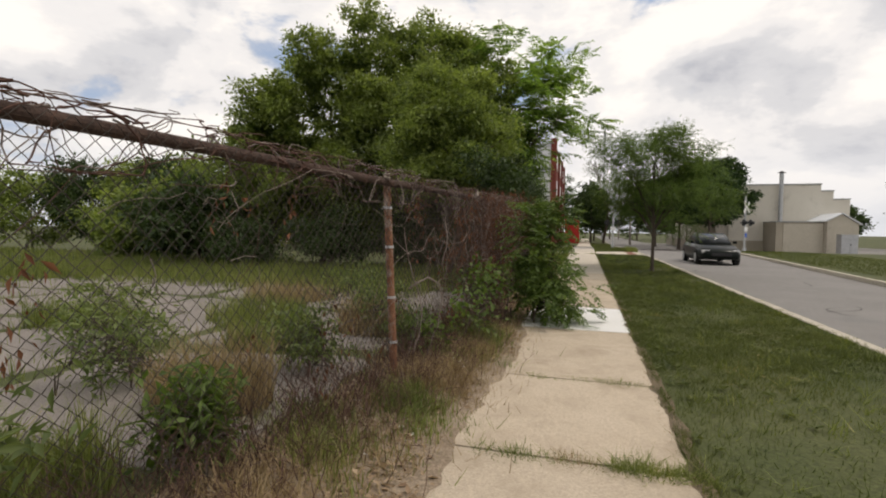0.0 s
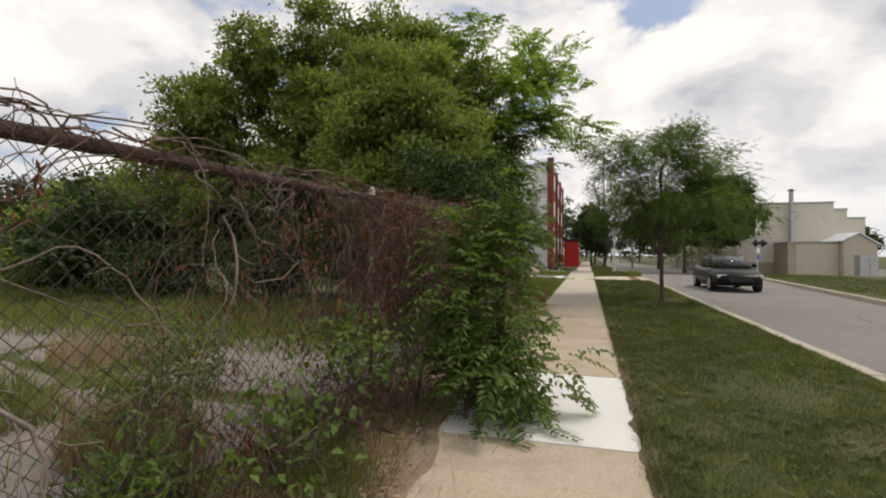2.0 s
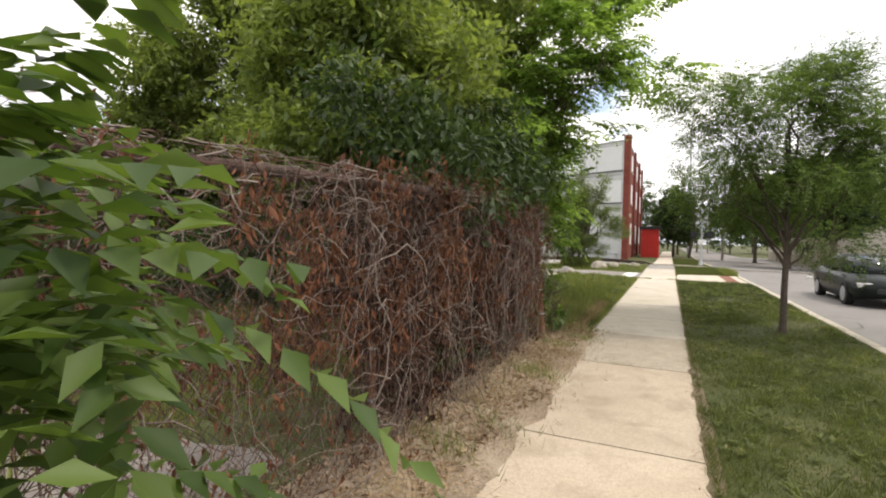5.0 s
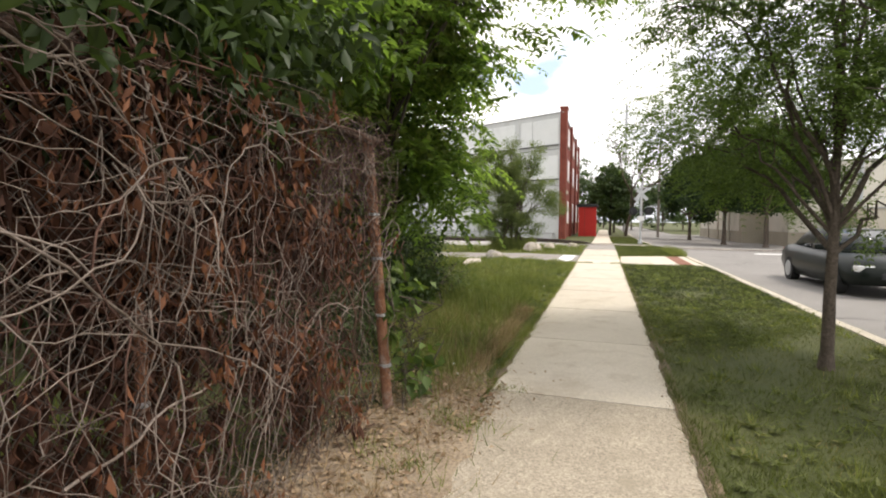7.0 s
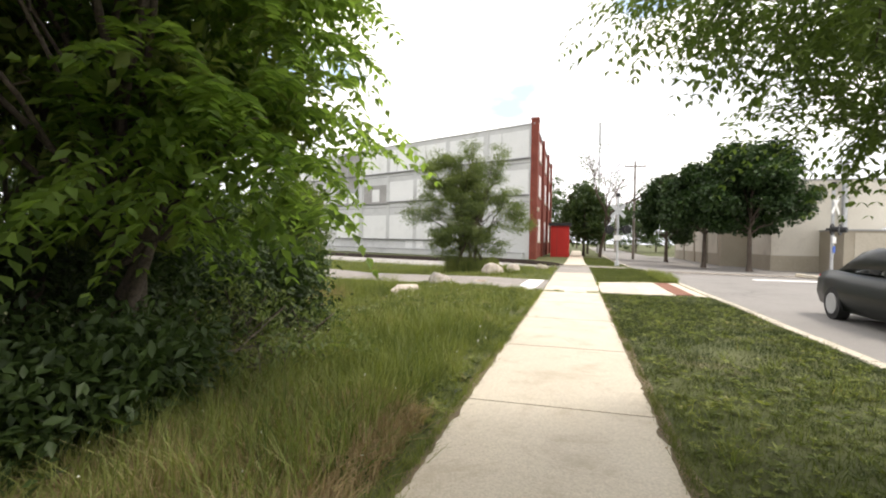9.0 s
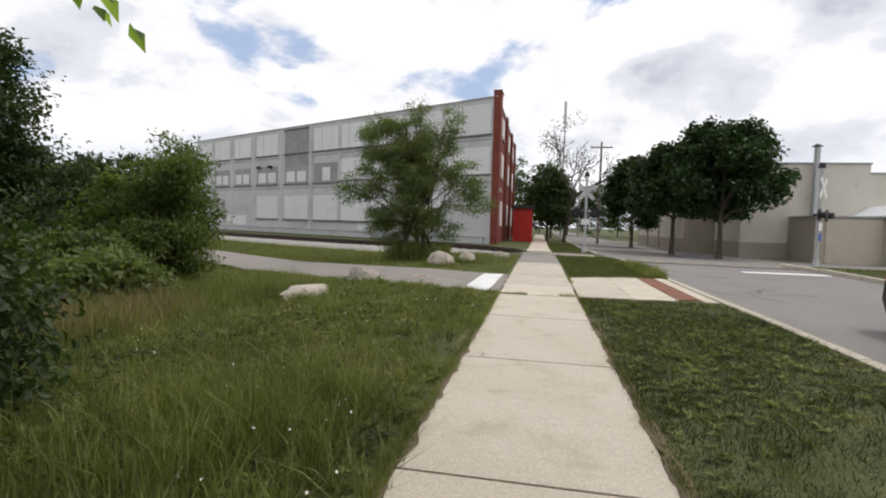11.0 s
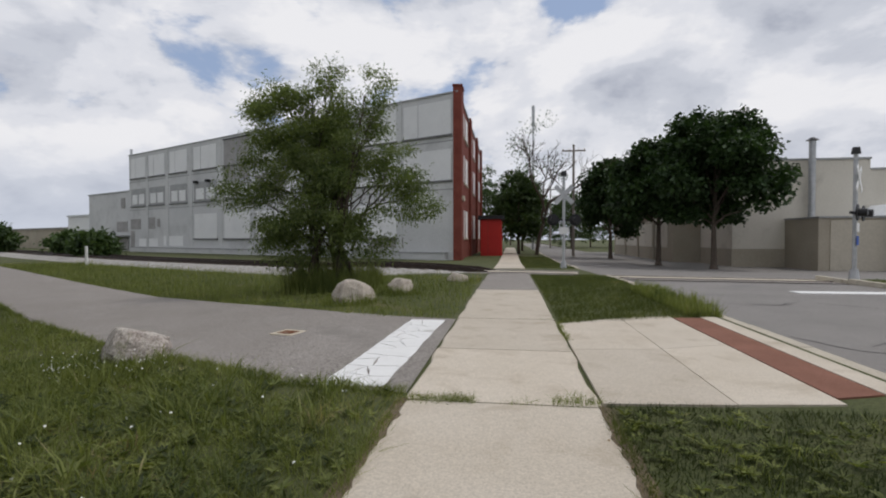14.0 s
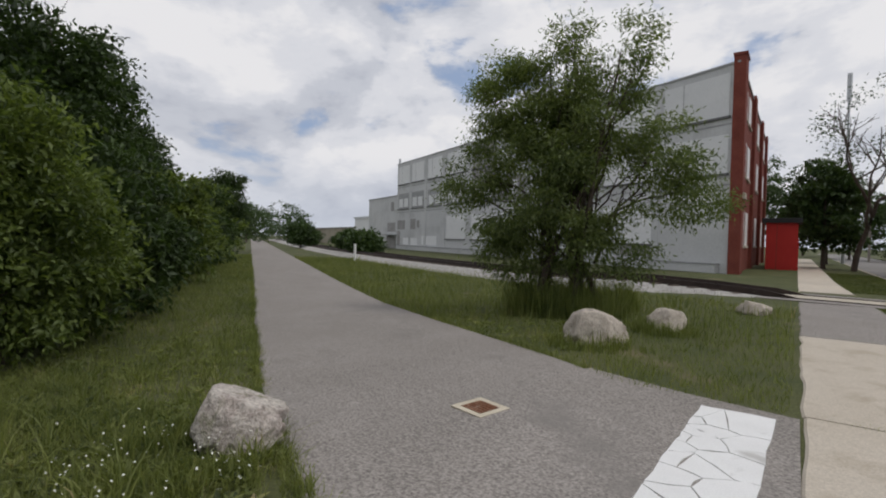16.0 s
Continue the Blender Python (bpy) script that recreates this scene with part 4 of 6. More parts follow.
for (xa, za), (xb, zb) in (((4.2, 3.42), (5.7, 4.24)), ((5.7, 4.24), (7.4, 3.1))):
    q = [bm.verts.new(p) for p in ((xa, -1.0, za), (xb, -1.0, zb), (xb, 4.1, zb), (xa, 4.1, za), (xa, -1.0, za + 0.12), (xb, -1.0, zb + 0.12), (xb, 4.1, zb + 0.12), (xa, 4.1, za + 0.12))]
    for f in ((0, 3, 2, 1), (4, 5, 6, 7), (0, 1, 5, 4), (1, 2, 6, 5), (2, 3, 7, 6), (3, 0, 4, 7)):
        bm.faces.new([q[i] for i in f])
part("roof", bm, M_METALROOF, annex)

# utility cabinet
CX, CY = 24.8, 55.9
cab = tagged(empty("utility_cabinet", (CX, CY, gz(CX, CY))), "pale grey metal utility cabinet on the grass", "cabinet")
box("body", (-0.7, -0.5, 0.08), (0.7, 0.5, 1.95), M_GALV, cab, "", 0.03)
box("plinth", (-0.8, -0.6, -0.15), (0.8, 0.6, 0.08), M_KERB, cab)
for x in (-0.66, 0.02):
    box("door", (x, -0.525, 0.15), (x + 0.64, -0.5, 1.86), M_GALV, cab)
box("handle", (0.06, -0.55, 0.9), (0.1, -0.525, 1.1), M_DARK, cab)
box("cap", (-0.74, -0.54, 1.95), (0.74, 0.54, 2.0), M_GALV, cab)

# ---- crossing signals and poles ----


def crossing_signal(x, y, z, turn, label):
    ob = tagged(empty("crossing_signal", (x, y, z), turn), label, "signal")
    tube("pole", (0, 0, 0), (0, 0, 4.7), 0.075, 0.075, M_GALV, ob)
    tube("base", (0, 0, -0.2), (0, 0, 0.35), 0.2, 0.13, M_GALV, ob)
    for a in (45, -45):
        bm = bmesh.new()
        add_box(bm, (-0.62, -0.11, -0.115), (0.62, -0.09, 0.115))
        bmesh.ops.rotate(bm, verts=bm.verts, cent=(0, 0, 0), matrix=Matrix.Rotation(radians(a), 3, "Y"))
        bmesh.ops.translate(bm, verts=bm.verts, vec=(0, -0.02 * (a > 0), 3.75))
        part("crossbuck_blade", bm, M_GALV if turn == 0 else M_WHITE, ob, "flat metal blade")
    box("lamp_arm", (-0.75, -0.05, 2.42), (0.75, 0.05, 2.52), M_DARK, ob)
    for sx in (-0.55, 0.55):
        bm = bmesh.new()
        add_tube(bm, (sx, -0.14, 2.47), (sx, -0.18, 2.47), 0.3, 0.3, 20)
        lamp = part("lamp_disc", bm, M_DARK, ob, "round black backboard")
        tube("hood", (sx, -0.45, 2.47), (sx, -0.15, 2.47), 0.14, 0.15, M_DARK, lamp, "", 14)
    box("sign", (-0.25, -0.1, 1.75), (0.25, -0.085, 2.1), M_WHITE, ob)
    bm = bmesh.new()
    add_tube(bm, (0, 0, 4.7), (0, 0, 4.95), 0.16, 0.12, 14)
    part("bell", bm, M_DARK, ob)
    return ob


crossing_signal(2.75, 50.5, gz(2.75, 50.5), 0, "railway crossing signal seen from behind, grey crossbuck and dark lamps")
sig = crossing_signal(13.0, 45.4, gz(13, 45.4) - 0.05, 49, "railway crossing signal on the far verge, lamps dark")
box("number_plate", (-0.16, -0.1, 1.25), (0.16, -0.085, 1.6), M_BLUE, sig, "small blue plate")


def utility_pole(x, y, z, h, arm=1.2):
    ob = tagged(empty("utility_pole", (x, y, z)), "weathered wooden utility pole with crossarm", "pole")
    tube("pole", (0, 0, -0.2), (0, 0, h), 0.16, 0.11, M_PALEBARK, ob)
    box("crossarm", (-arm, -0.06, h - 0.7), (arm, 0.06, h - 0.55), M_PALEBARK, ob)
    for sx in (-0.9, -0.4, 0.4, 0.9):
        tube("insulator", (sx * arm, 0, h - 0.55), (sx * arm, 0, h - 0.38), 0.05, 0.04, M_KERB, ob)
    return ob


utility_pole(6.6, 78, -0.45, 11.5)
utility_pole(7.5, 120, -0.45, 11.5)
# tall mast far off
mast = tagged(empty("radio_mast", (3.2, 96, -0.4)), "tall slim grey antenna mast", "mast")
tube("pole", (0, 0, 0), (0, 0, 19), 0.18, 0.1, M_GALV, mast)
tube("antenna", (0, 0, 17.4), (0, 0, 20.4), 0.22, 0.22, M_GALV, mast)
# short white marker by the track
mk = tagged(empty("track_marker", (-26.5, 52.5, gz(-26, 52))), "short white marker post beside the railway", "post")
tube("pole", (0, 0, 0), (0, 0, 1.2), 0.09, 0.09, M_WHITE, mk)

# ---- boulders ----


def boulder(x, y, sx, sy, sz, turn, seed, label, mat=M_STONE):
    bm = bmesh.new()
    bmesh.ops.create_icosphere(bm, subdivisions=5, radius=1.0)
    for v in bm.verts:
        p = v.co.copy()
        n = noise.fractal(p * 1.3 + Vector((seed * 7.1, 0, 0)), 0.8, 2.0, 5)
        f = 1 + 0.22 * n + 0.06 * noise.noise(p * 7 + Vector((seed, 3, 1))) - 0.10 * max(0.0, 0.25 - abs(noise.noise(p * 2.2 + Vector((seed, 9, 4))))) * (2.5 if mat is M_LICHEN else 0.8)
        q = p * f
        for ax, lim in ((Vector((0.3, 0.2, 0.93)), 0.72), (Vector((-0.8, -0.5, 0.35)), 0.8), (Vector((0.75, -0.6, 0.2)), 0.82), (Vector((0.1, -0.95, 0.3)), 0.78)):
            d = q.dot(ax) - lim
            if d > 0:
                q -= ax * d * 0.75
        v.co = Vector((q.x * sx, q.y * sy, q.z * sz))
    ob = part("boulder", bm, mat, None, "", smooth=True)
    ob.matrix_world = pose(x, y, gz(x, y) + sz * 0.5, 0, 0, turn)
    return tagged(ob, label, "boulder", "boulders by the trail")


boulder(-3.05, 34.3, 0.40, 0.32, 0.33, 10, 1, "rounded pale tan boulder on the grass")
boulder(-2.45, 36.0, 0.30, 0.26, 0.26, 40, 2, "smaller weathered boulder half hidden in grass")
boulder(-3.86, 29.48, 0.33, 0.30, 0.27, 20, 3, "rough grey-pink boulder with lichen beside the trail", M_LICHEN)
boulder(-4.15, 27.3, 0.66, 0.24, 0.17, 80, 5, "long low flat boulder lying in the grass")
boulder(-1.5, 39.4, 0.3, 0.3, 0.18, 0, 6, "small pale stone near the railway")

# ---- car ----


def car(x, y, z, turn):
    ob = tagged(empty("car", (x, y, z), turn), "dark green four-door sedan on the street", "car")
    # side profile, front at +x
    def loft(sections, name, mat, par, label=""):
        bm = bmesh.new()
        rings = [[bm.verts.new(p) for p in s] for s in sections]
        for a, b in zip(rings, rings[1:]):
            for i in range(len(a)):
                j = (i + 1) % len(a)
                bm.faces.new((a[i], a[j], b[j], b[i]))
        bm.faces.new(rings[0])
        bm.faces.new(rings[-1][::-1])
        bmesh.ops.recalc_face_normals(bm, faces=bm.faces)
        return part(name, bm, mat, par, label, smooth=True)

    def sec(xx, w, lo, hi, tum=0.85):
        return [(xx, -w * 0.92, lo), (xx, -w, lo + (hi - lo) * 0.35), (xx, -w * 0.98, lo + (hi - lo) * 0.75), (xx, -w * tum, hi), (xx, w * tum, hi), (xx, w * 0.98, lo + (hi - lo) * 0.75), (xx, w, lo + (hi - lo) * 0.35), (xx, w * 0.92, lo)]

    loft([sec(-2.3, 0.72, 0.40, 0.80), sec(-2.2, 0.84, 0.28, 0.93), sec(-1.7, 0.90, 0.22, 0.98), sec(-0.8, 0.91, 0.20, 0.94), sec(0.6, 0.91, 0.20, 0.92), sec(1.2, 0.90, 0.22, 0.90), sec(1.9, 0.86, 0.24, 0.78), sec(2.25, 0.74, 0.28, 0.66), sec(2.35, 0.6, 0.36, 0.56)], "body", M_CAR, ob)
    loft([sec(-1.75, 0.70, 0.90, 0.96, 0.9), sec(-1.0, 0.72, 0.92, 1.36, 0.80), sec(-0.5, 0.73, 0.92, 1.45, 0.78), sec(0.15, 0.73, 0.92, 1.44, 0.78), sec(1.05, 0.72, 0.90, 0.95, 0.9)], "cabin", M_CAR, ob)
    for sy in (-1, 1):
        loft([[(-0.95, sy * 0.728, 0.97), (-0.85, sy * 0.62, 1.30), (-0.15, sy * 0.60, 1.38), (-0.15, sy * 0.745, 0.97)], [(-0.95, sy * 0.70, 0.97), (-0.85, sy * 0.59, 1.30), (-0.15, sy * 0.57, 1.38), (-0.15, sy * 0.71, 0.97)]], "rear_window", M_WINDOW, ob)
        loft([[(-0.08, sy * 0.745, 0.97), (-0.08, sy * 0.60, 1.38), (0.2, sy * 0.60, 1.36), (0.85, sy * 0.735, 0.99)], [(-0.08, sy * 0.71, 0.97), (-0.08, sy * 0.57, 1.38), (0.2, sy * 0.57, 1.36), (0.85, sy * 0.70, 0.99)]], "front_window", M_WINDOW, ob)
        box("mirror", (0.55, sy * 0.93 - 0.09, 0.95), (0.72, sy * 0.93 + 0.09, 1.08), M_CAR, ob, "", 0.03)
        box("headlight", (2.02, sy * 0.62 - 0.16, 0.56), (2.24, sy * 0.62 + 0.16, 0.69), M_LENS, ob, "clear headlight", 0.03)
        box("tail_light", (-2.3, sy * 0.62 - 0.14, 0.7), (-2.18, sy * 0.62 + 0.14, 0.86), M_RED, ob, "red tail light", 0.02)
        for xx in (-1.38, 1.4):
            w = tube("wheel", (xx, sy * 0.72, 0.32), (xx, sy * 0.92, 0.32), 0.21, 0.21, M_GALV, ob, "silver wheel", 20)
            bm = bmesh.new()
            add_tube(bm, (xx, sy * 0.70, 0.32), (xx, sy * 0.905, 0.32), 0.32, 0.32, 24)
            part("tyre", bm, M_TYRE, w)
    loft([[(0.28, -0.56, 1.39), (1.02, -0.64, 0.985), (1.02, 0.64, 0.985), (0.28, 0.56, 1.39)], [(0.22, -0.55, 1.37), (0.96, -0.63, 0.965), (0.96, 0.63, 0.965), (0.22, 0.55, 1.37)]], "windscreen", M_WINDOW, ob)
    box("grille", (2.28, -0.4, 0.42), (2.37, 0.4, 0.55), M_DARK, ob, "", 0.01)
    return ob


car(6.0, 25.4, ROAD_Z, -90)

# ---- trees ----


def lobes_random(r, h0, h1, n, seed, flat=1.0):
    rr = np.random.default_rng(seed)
    out = [(0, 0, (h0 + h1) / 2, r * 0.75, r * 0.75, (h1 - h0) / 2 * flat)]
    for i in range(n):
        a = i * 2.4 + rr.uniform(0, 0.8)
        f = (i + 0.5) / n
        z = h0 + (h1 - h0) * (0.15 + 0.75 * f)
        rad = r * (0.75 - 0.45 * abs(f - 0.35) * 1.4)
        out.append((math.cos(a) * rad, math.sin(a) * rad, z, r * rr.uniform(0.32, 0.5), r * rr.uniform(0.32, 0.5), (h1 - h0) * rr.uniform(0.13, 0.2)))
    return out


# the thicket behind the fence
for x, y, r, h0, h1, sd, mat, cl in ((-5.0, 18.6, 2.7, 1.5, 9.7, 1, L_BIG, 1700), (-7.2, 17.2, 2.8, 1.3, 10.0, 2, L_BIG, 1600), (-9.6, 15.8, 2.6, 0.9, 8.8, 3, L_BIG, 1400), (-11.6, 14.8, 1.9, 0.8, 6.7, 4, L_BIG, 1000), (-4.6, 14.8, 2.0, 2.0, 6.2, 5, L_BIG, 1300), (-3.35, 11.8, 1.75, 1.9, 5.6, 6, L_BIG, 1250)):
    tree("broadleaf_tree", "dense green broadleaf tree in the thicket behind the fence", x, y, gz(x, y), lobes_random(r, h0, h1, 13, sd), mat, M_BARK, 0.15, 2, int(cl * 1.1), 26, 0.16, 0.12 if sd > 4 else 0.155, "leaf", 16, wide=0.44)
# the overhanging tree with long pinnate leaves
tree("pinnate_tree", "overhanging tree with long drooping pinnate leaves", -3.9, 18.7, gz(-3.9, 18.7), [(0, 0, 4.2, 1.8, 1.8, 2.4), (1.5, -0.2, 1.9, 0.65, 0.8, 0.9), (0.95, 0.6, 2.6, 0.9, 0.9, 0.9), (0.6, -0.3, 1.7, 0.8, 0.9, 0.7), (2.0, -1.0, 5.4, 0.9, 0.9, 0.6), (3.2, -1.6, 5.8, 1.0, 0.9, 0.6), (1.2, -2.2, 3.8, 1.2, 1.2, 0.9), (1.0, -3.4, 3.2, 1.0, 1.0, 0.7), (-0.8, 0.6, 6.3, 1.5, 1.5, 1.2), (-0.6, 2.0, 4.5, 1.5, 1.3, 1.5), (0.9, 0.2, 3.9, 1.0, 1.0, 0.8), (1.9, 0.0, 6.7, 1.5, 1.5, 1.2), (0.8, 0.3, 8.4, 1.6, 1.5, 1.0), (3.3, -0.4, 5.6, 1.0, 1.1, 0.8), (2.6, -1.0, 4.0, 0.7, 0.7, 0.6), (2.5, 0.4, 7.9, 1.2, 1.1, 0.9)], L_AIL, M_BARK, 0.12, 3, 540, 6, 0.20, 0.68, "frond", 26, hang=0.02)
# hedge far behind the lot
for i, (x, y, r, h) in enumerate(((-15.5, 16.5, 2.6, 4.6), (-19, 18.5, 2.8, 4.4), (-23, 20, 3.0, 4.6), (-27.5, 21, 3.2, 5.0), (-32, 20, 3.2, 4.8), (-37, 19, 3.4, 5.2), (-42, 16, 3.4, 5.4), (-13.0, 12.6, 1.9, 2.9), (-17.5, 14.6, 1.7, 2.6))):
    tree("hedge_tree", "dark green bushy tree at the back of the lot", x, y, 0, lobes_random(r, 0.2, h, 8, 20 + i), L_DARK if i % 2 else L_BIG, M_BARK, 0.1, 2, 480, 20, 0.26, 0.21, "leaf", 5)
# undergrowth under the thicket; its dark leaf colour also stands in for deep shade
for i, (x, y, r, h) in enumerate(((-4.7, 17.0, 1.1, 1.6), (-4.9, 19.4, 1.4, 1.9), (-4.2, 21.3, 1.0, 1.3), (-5.5, 15.2, 1.5, 1.9), (-8.2, 13.4, 1.6, 1.9), (-10.8, 12.2, 1.4, 1.6), (-6.2, 20.8, 1.5, 1.8), (-7.4, 22.8, 1.8, 2.4), (-6.8, 18.4, 1.7, 2.7), (-3.0, 15.4, 0.7, 0.6), (-3.3, 16.6, 0.8, 0.8), (-3.1, 17.8, 0.7, 0.7), (-2.7, 14.9, 0.45, 0.45), (-3.9, 15.6, 0.8, 1.1), (-8.6, 20.2, 1.9, 3.1), (-10.6, 18.4, 1.9, 2.8), (-5.6, 17.6, 1.1, 2.0))):
    tree("undergrowth_shrub", "undergrowth shrub, leaves coloured dark for the shade under the trees", x, y, gz(x, y), lobes_random(r, 0.05, h, 6, 40 + i), L_DARK, M_BARK, 0.04, 2, 340, 22, 0.18, 0.09, "leaf", 6, category="shrub")
# street tree on the verge
tree("street_tree", "young honey locust street tree on the mown verge", 2.34, 16.6, 0, [(0, 0, 3.6, 1.35, 1.35, 1.3), (-0.95, -0.6, 3.9, 0.9, 1.0, 0.55), (1.3, 0.2, 2.6, 1.1, 1.0, 0.75), (0.5, -1.2, 2.9, 1.1, 0.9, 0.7), (0.1, 1.2, 2.6, 1.0, 1.0, 0.8), (1.0, 0.2, 1.7, 0.7, 0.6, 0.5), (-0.6, 0.2, 4.2, 0.9, 0.9, 0.6), (0.4, -0.2, 4.4, 0.75, 0.7, 0.5), (1.0, 0.5, 3.7, 0.9, 0.9, 0.8), (-0.9, 1.9, 3.2, 0.8, 0.8, 0.8), (-0.6, 1.7, 2.3, 0.6, 0.7, 0.45), (0.1, 2.2, 2.9, 0.9, 0.8, 0.7), (0.5, 2.0, 2.0, 0.6, 0.6, 0.4), (-1.2, 0.2, 4.1, 0.7, 0.8, 0.5), (-1.05, 0.9, 2.7, 0.75, 0.9, 0.65), (-0.1, -0.3, 2.7, 0.7, 0.6, 0.45), (1.4, -0.4, 3.2, 0.7, 0.8, 0.7)], L_LOCUST, M_BARK, 0.062, 1, 900, 12, 0.15, 0.24, "fine", 18, hang=0.2)
# many-stemmed tree by the railway
tree("multi_stem_tree", "many-stemmed olive-green tree beside the railway", -4.65, 37.2, gz(-4.65, 37.2), [(0, 0, 3.4, 1.1, 1.0, 1.4), (-0.1, 0, 4.8, 0.75, 0.7, 0.8), (1.0, 0, 4.6, 0.65, 0.6, 0.85), (-1.25, 0, 4.3, 0.85, 0.7, 0.9), (1.75, 0, 3.0, 0.7, 0.7, 0.75), (-2.1, 0, 2.8, 0.8, 0.7, 0.6), (0.05, 0, 5.6, 0.34, 0.34, 0.5), (1.35, 0, 5.3, 0.32, 0.32, 0.45), (-1.6, 0, 5.1, 0.42, 0.4, 0.45), (-2.85, 0.1, 2.5, 0.5, 0.45, 0.36), (2.25, 0.1, 2.2, 0.65, 0.6, 0.5), (0.6, -0.6, 2.3, 1.1, 0.8, 0.9), (-0.9, -0.4, 2.2, 1.0, 0.8, 0.9), (-1.5, 0, 3.5, 0.8, 0.8, 0.65), (0.8, 0, 3.8, 0.9, 0.8, 0.8), (-0.5, 0.1, 4.1, 0.9, 0.8, 0.85), (-0.9, -0.3, 1.1, 0.9, 0.7, 0.55), (0.9, -0.2, 1.2, 0.9, 0.7, 0.55)], L_SHRUB, M_BARK, 0.11, 6, 2300, 30, 0.15, 0.092, "leaf", 42, wide=0.30, hang=0.3, foot_r=0.30)
# bushes along the trail; farther ones mostly take the leaf colour darkened for shade
for i, (x, y, r, h) in enumerate(((-8.7, 29.2, 1.15, 3.3), (-6.6, 25.4, 0.7, 0.8), (-8.4, 26.4, 0.9, 1.15), (-10.2, 29.9, 1.3, 2.7), (-12.2, 31.2, 1.8, 3.3), (-14.8, 33.0, 1.8, 3.0), (-18.0, 35.2, 2.0, 3.5), (-22.0, 37.6, 2.2, 3.7), (-27.0, 40.8, 2.4, 4.2), (-33.0, 44.6, 2.7, 4.8), (-41.0, 49.6, 3.2, 5.6), (-51, 56, 3.6, 6.2))):
    tree("trailside_bush", "bushy green shrub beside the trail", x, y, gz(x, y), lobes_random(r, 0.05, h, 9, 60 + i), (L_BUSH, L_SHRUB, L_SHRUB)[i] if i < 3 else (L_DARK if i % 3 else L_BUSH), M_BARK, 0.05, 3, 800 - 45 * i, 24 - i, 0.15, 0.10 + 0.017 * i, "leaf", 8, category="shrub", wide=0.42)
# these trees carry their shade in the darkened leaf colour
for i, (x, y, r, h) in enumerate(((-26.4, 35.3, 3.3, 9.8), (-20.3, 33.0, 2.8, 8.8), (-46, 53.5, 2.8, 7.6), (-31.5, 39.5, 3.0, 7.6))):
    tree("broadleaf_tree", "tall tree behind the trailside bushes, green darkened for shade", x, y, gz(x, y), lobes_random(r, 1.8, h, 12, 80 + i), L_DARK, M_BARK, 0.16, 1, 900, 22, 0.24, 0.21, "leaf", 10)
for i, (s, o, r, h) in enumerate(((120, 22, 5, 8), (140, 31, 6, 9), (160, 24, 6, 9), (84, 29.0, 2.0, 3.2), (60, 32.5, 1.2, 1.8), (66, 32.4, 1.3, 2.0))):
    x, y = trail_pt(s, o)
    tree("distant_tree", "distant green tree along the railway", x, y, gz(x, y), lobes_random(r, 0.3, h, 8, 90 + i), L_FAR, M_BARK, 0.15, 1, 240, 18, 0.4, 0.42, "leaf", 5)
# maples across the street
for x, y, r, h0, h1, sd in ((13.4, 59.5, 3.8, 2.9, 9.8, 101), (10.9, 63.0, 3.1, 2.7, 8.9, 102), (9.6, 74.0, 2.9, 2.2, 9.4, 103), (17.0, 90, 4.5, 3, 11, 104)):
    tree("maple_tree", "dark green round-headed maple tree across the street", x, y, gz(x, y), lobes_random(r, h0, h1, 14, sd, 0.95), L_MAPLE, M_BARK, 0.2, 1, 1350, 22, 0.28, 0.26, "leaf", 14, wide=0.9)
# trees down the street
for x, y, r, h0, h1, sd, mat in ((0.9, 78, 2.5, 1.2, 8.6, 111, L_FAR), (1.6, 92, 3.2, 2, 10, 112, L_FAR), (-4.5, 104, 4.5, 2, 13, 113, L_FAR), (6.0, 130, 5, 1, 10, 114, L_FAR), (12, 125, 5, 1, 11, 115, L_FAR), (0, 140, 5, 2, 12, 116, L_FAR), (18, 140, 6, 1, 12, 117, L_FAR), (25, 130, 6, 1, 11, 118, L_FAR), (38, 90, 4, 1, 7, 119, L_FAR), (45.6, 84, 3.0, 2.5, 13, 120, L_FAR)):
    tree("street_side_tree", "green tree far down the street", x, y, gz(x, y), lobes_random(r, h0, h1, 10, sd), mat, M_BARK, 0.18, 1, 330, 18, 0.34, 0.42, "leaf", 6)
# bare tree
bare = tagged(empty("bare_tree", (2.7, 76, -0.4)), "nearly leafless grey tree beside the street", "tree")
tb = Tubes()


def grow(a, d, ln, r, depth):
    k = 5
    pts = [a]
    for _ in range(k):
        d = unit(d + rng.normal(0, 0.10, 3) + [0, 0, 0.03])
        pts.append(pts[-1] + d * ln / k)
    tb.line(pts, r, r * 0.6, 5 if depth < 2 else 3)
    if depth < 5:
        for _ in range(3 if depth < 3 else 2):
            grow(pts[rng.integers(3, k + 1)], unit(d + rng.normal(0, 0.45, 3)), ln * 0.68, r * 0.62, depth + 1)


grow(np.array([0, 0, -0.1]), np.array([0, 0, 1.0]), 5.6, 0.22, 0)
tb.done("trunk", M_BARK, bare)
c, d = lobes_points([(0, 0, 9.5, 3.0, 3.0, 4.2)], 130)
p = np.repeat(c, 8, 0) + rng.normal(0, 0.3, (130 * 8, 3))
v, t = leaf_arrays(p, rng.normal(0, 1, p.shape), rng.normal(0, 1, p.shape), np.full(len(p), 0.24), np.full(len(p), 0.12))
fast_mesh("crown", v, t, L_FAR, bare)

# ---- fence ----


def fence_x(y):
    return float(np.interp(y, [-9, -0.2, 2.5, 5, 11, 14.3], [-2.5, -1.86, -1.56, -1.48, -1.47, -1.58]))


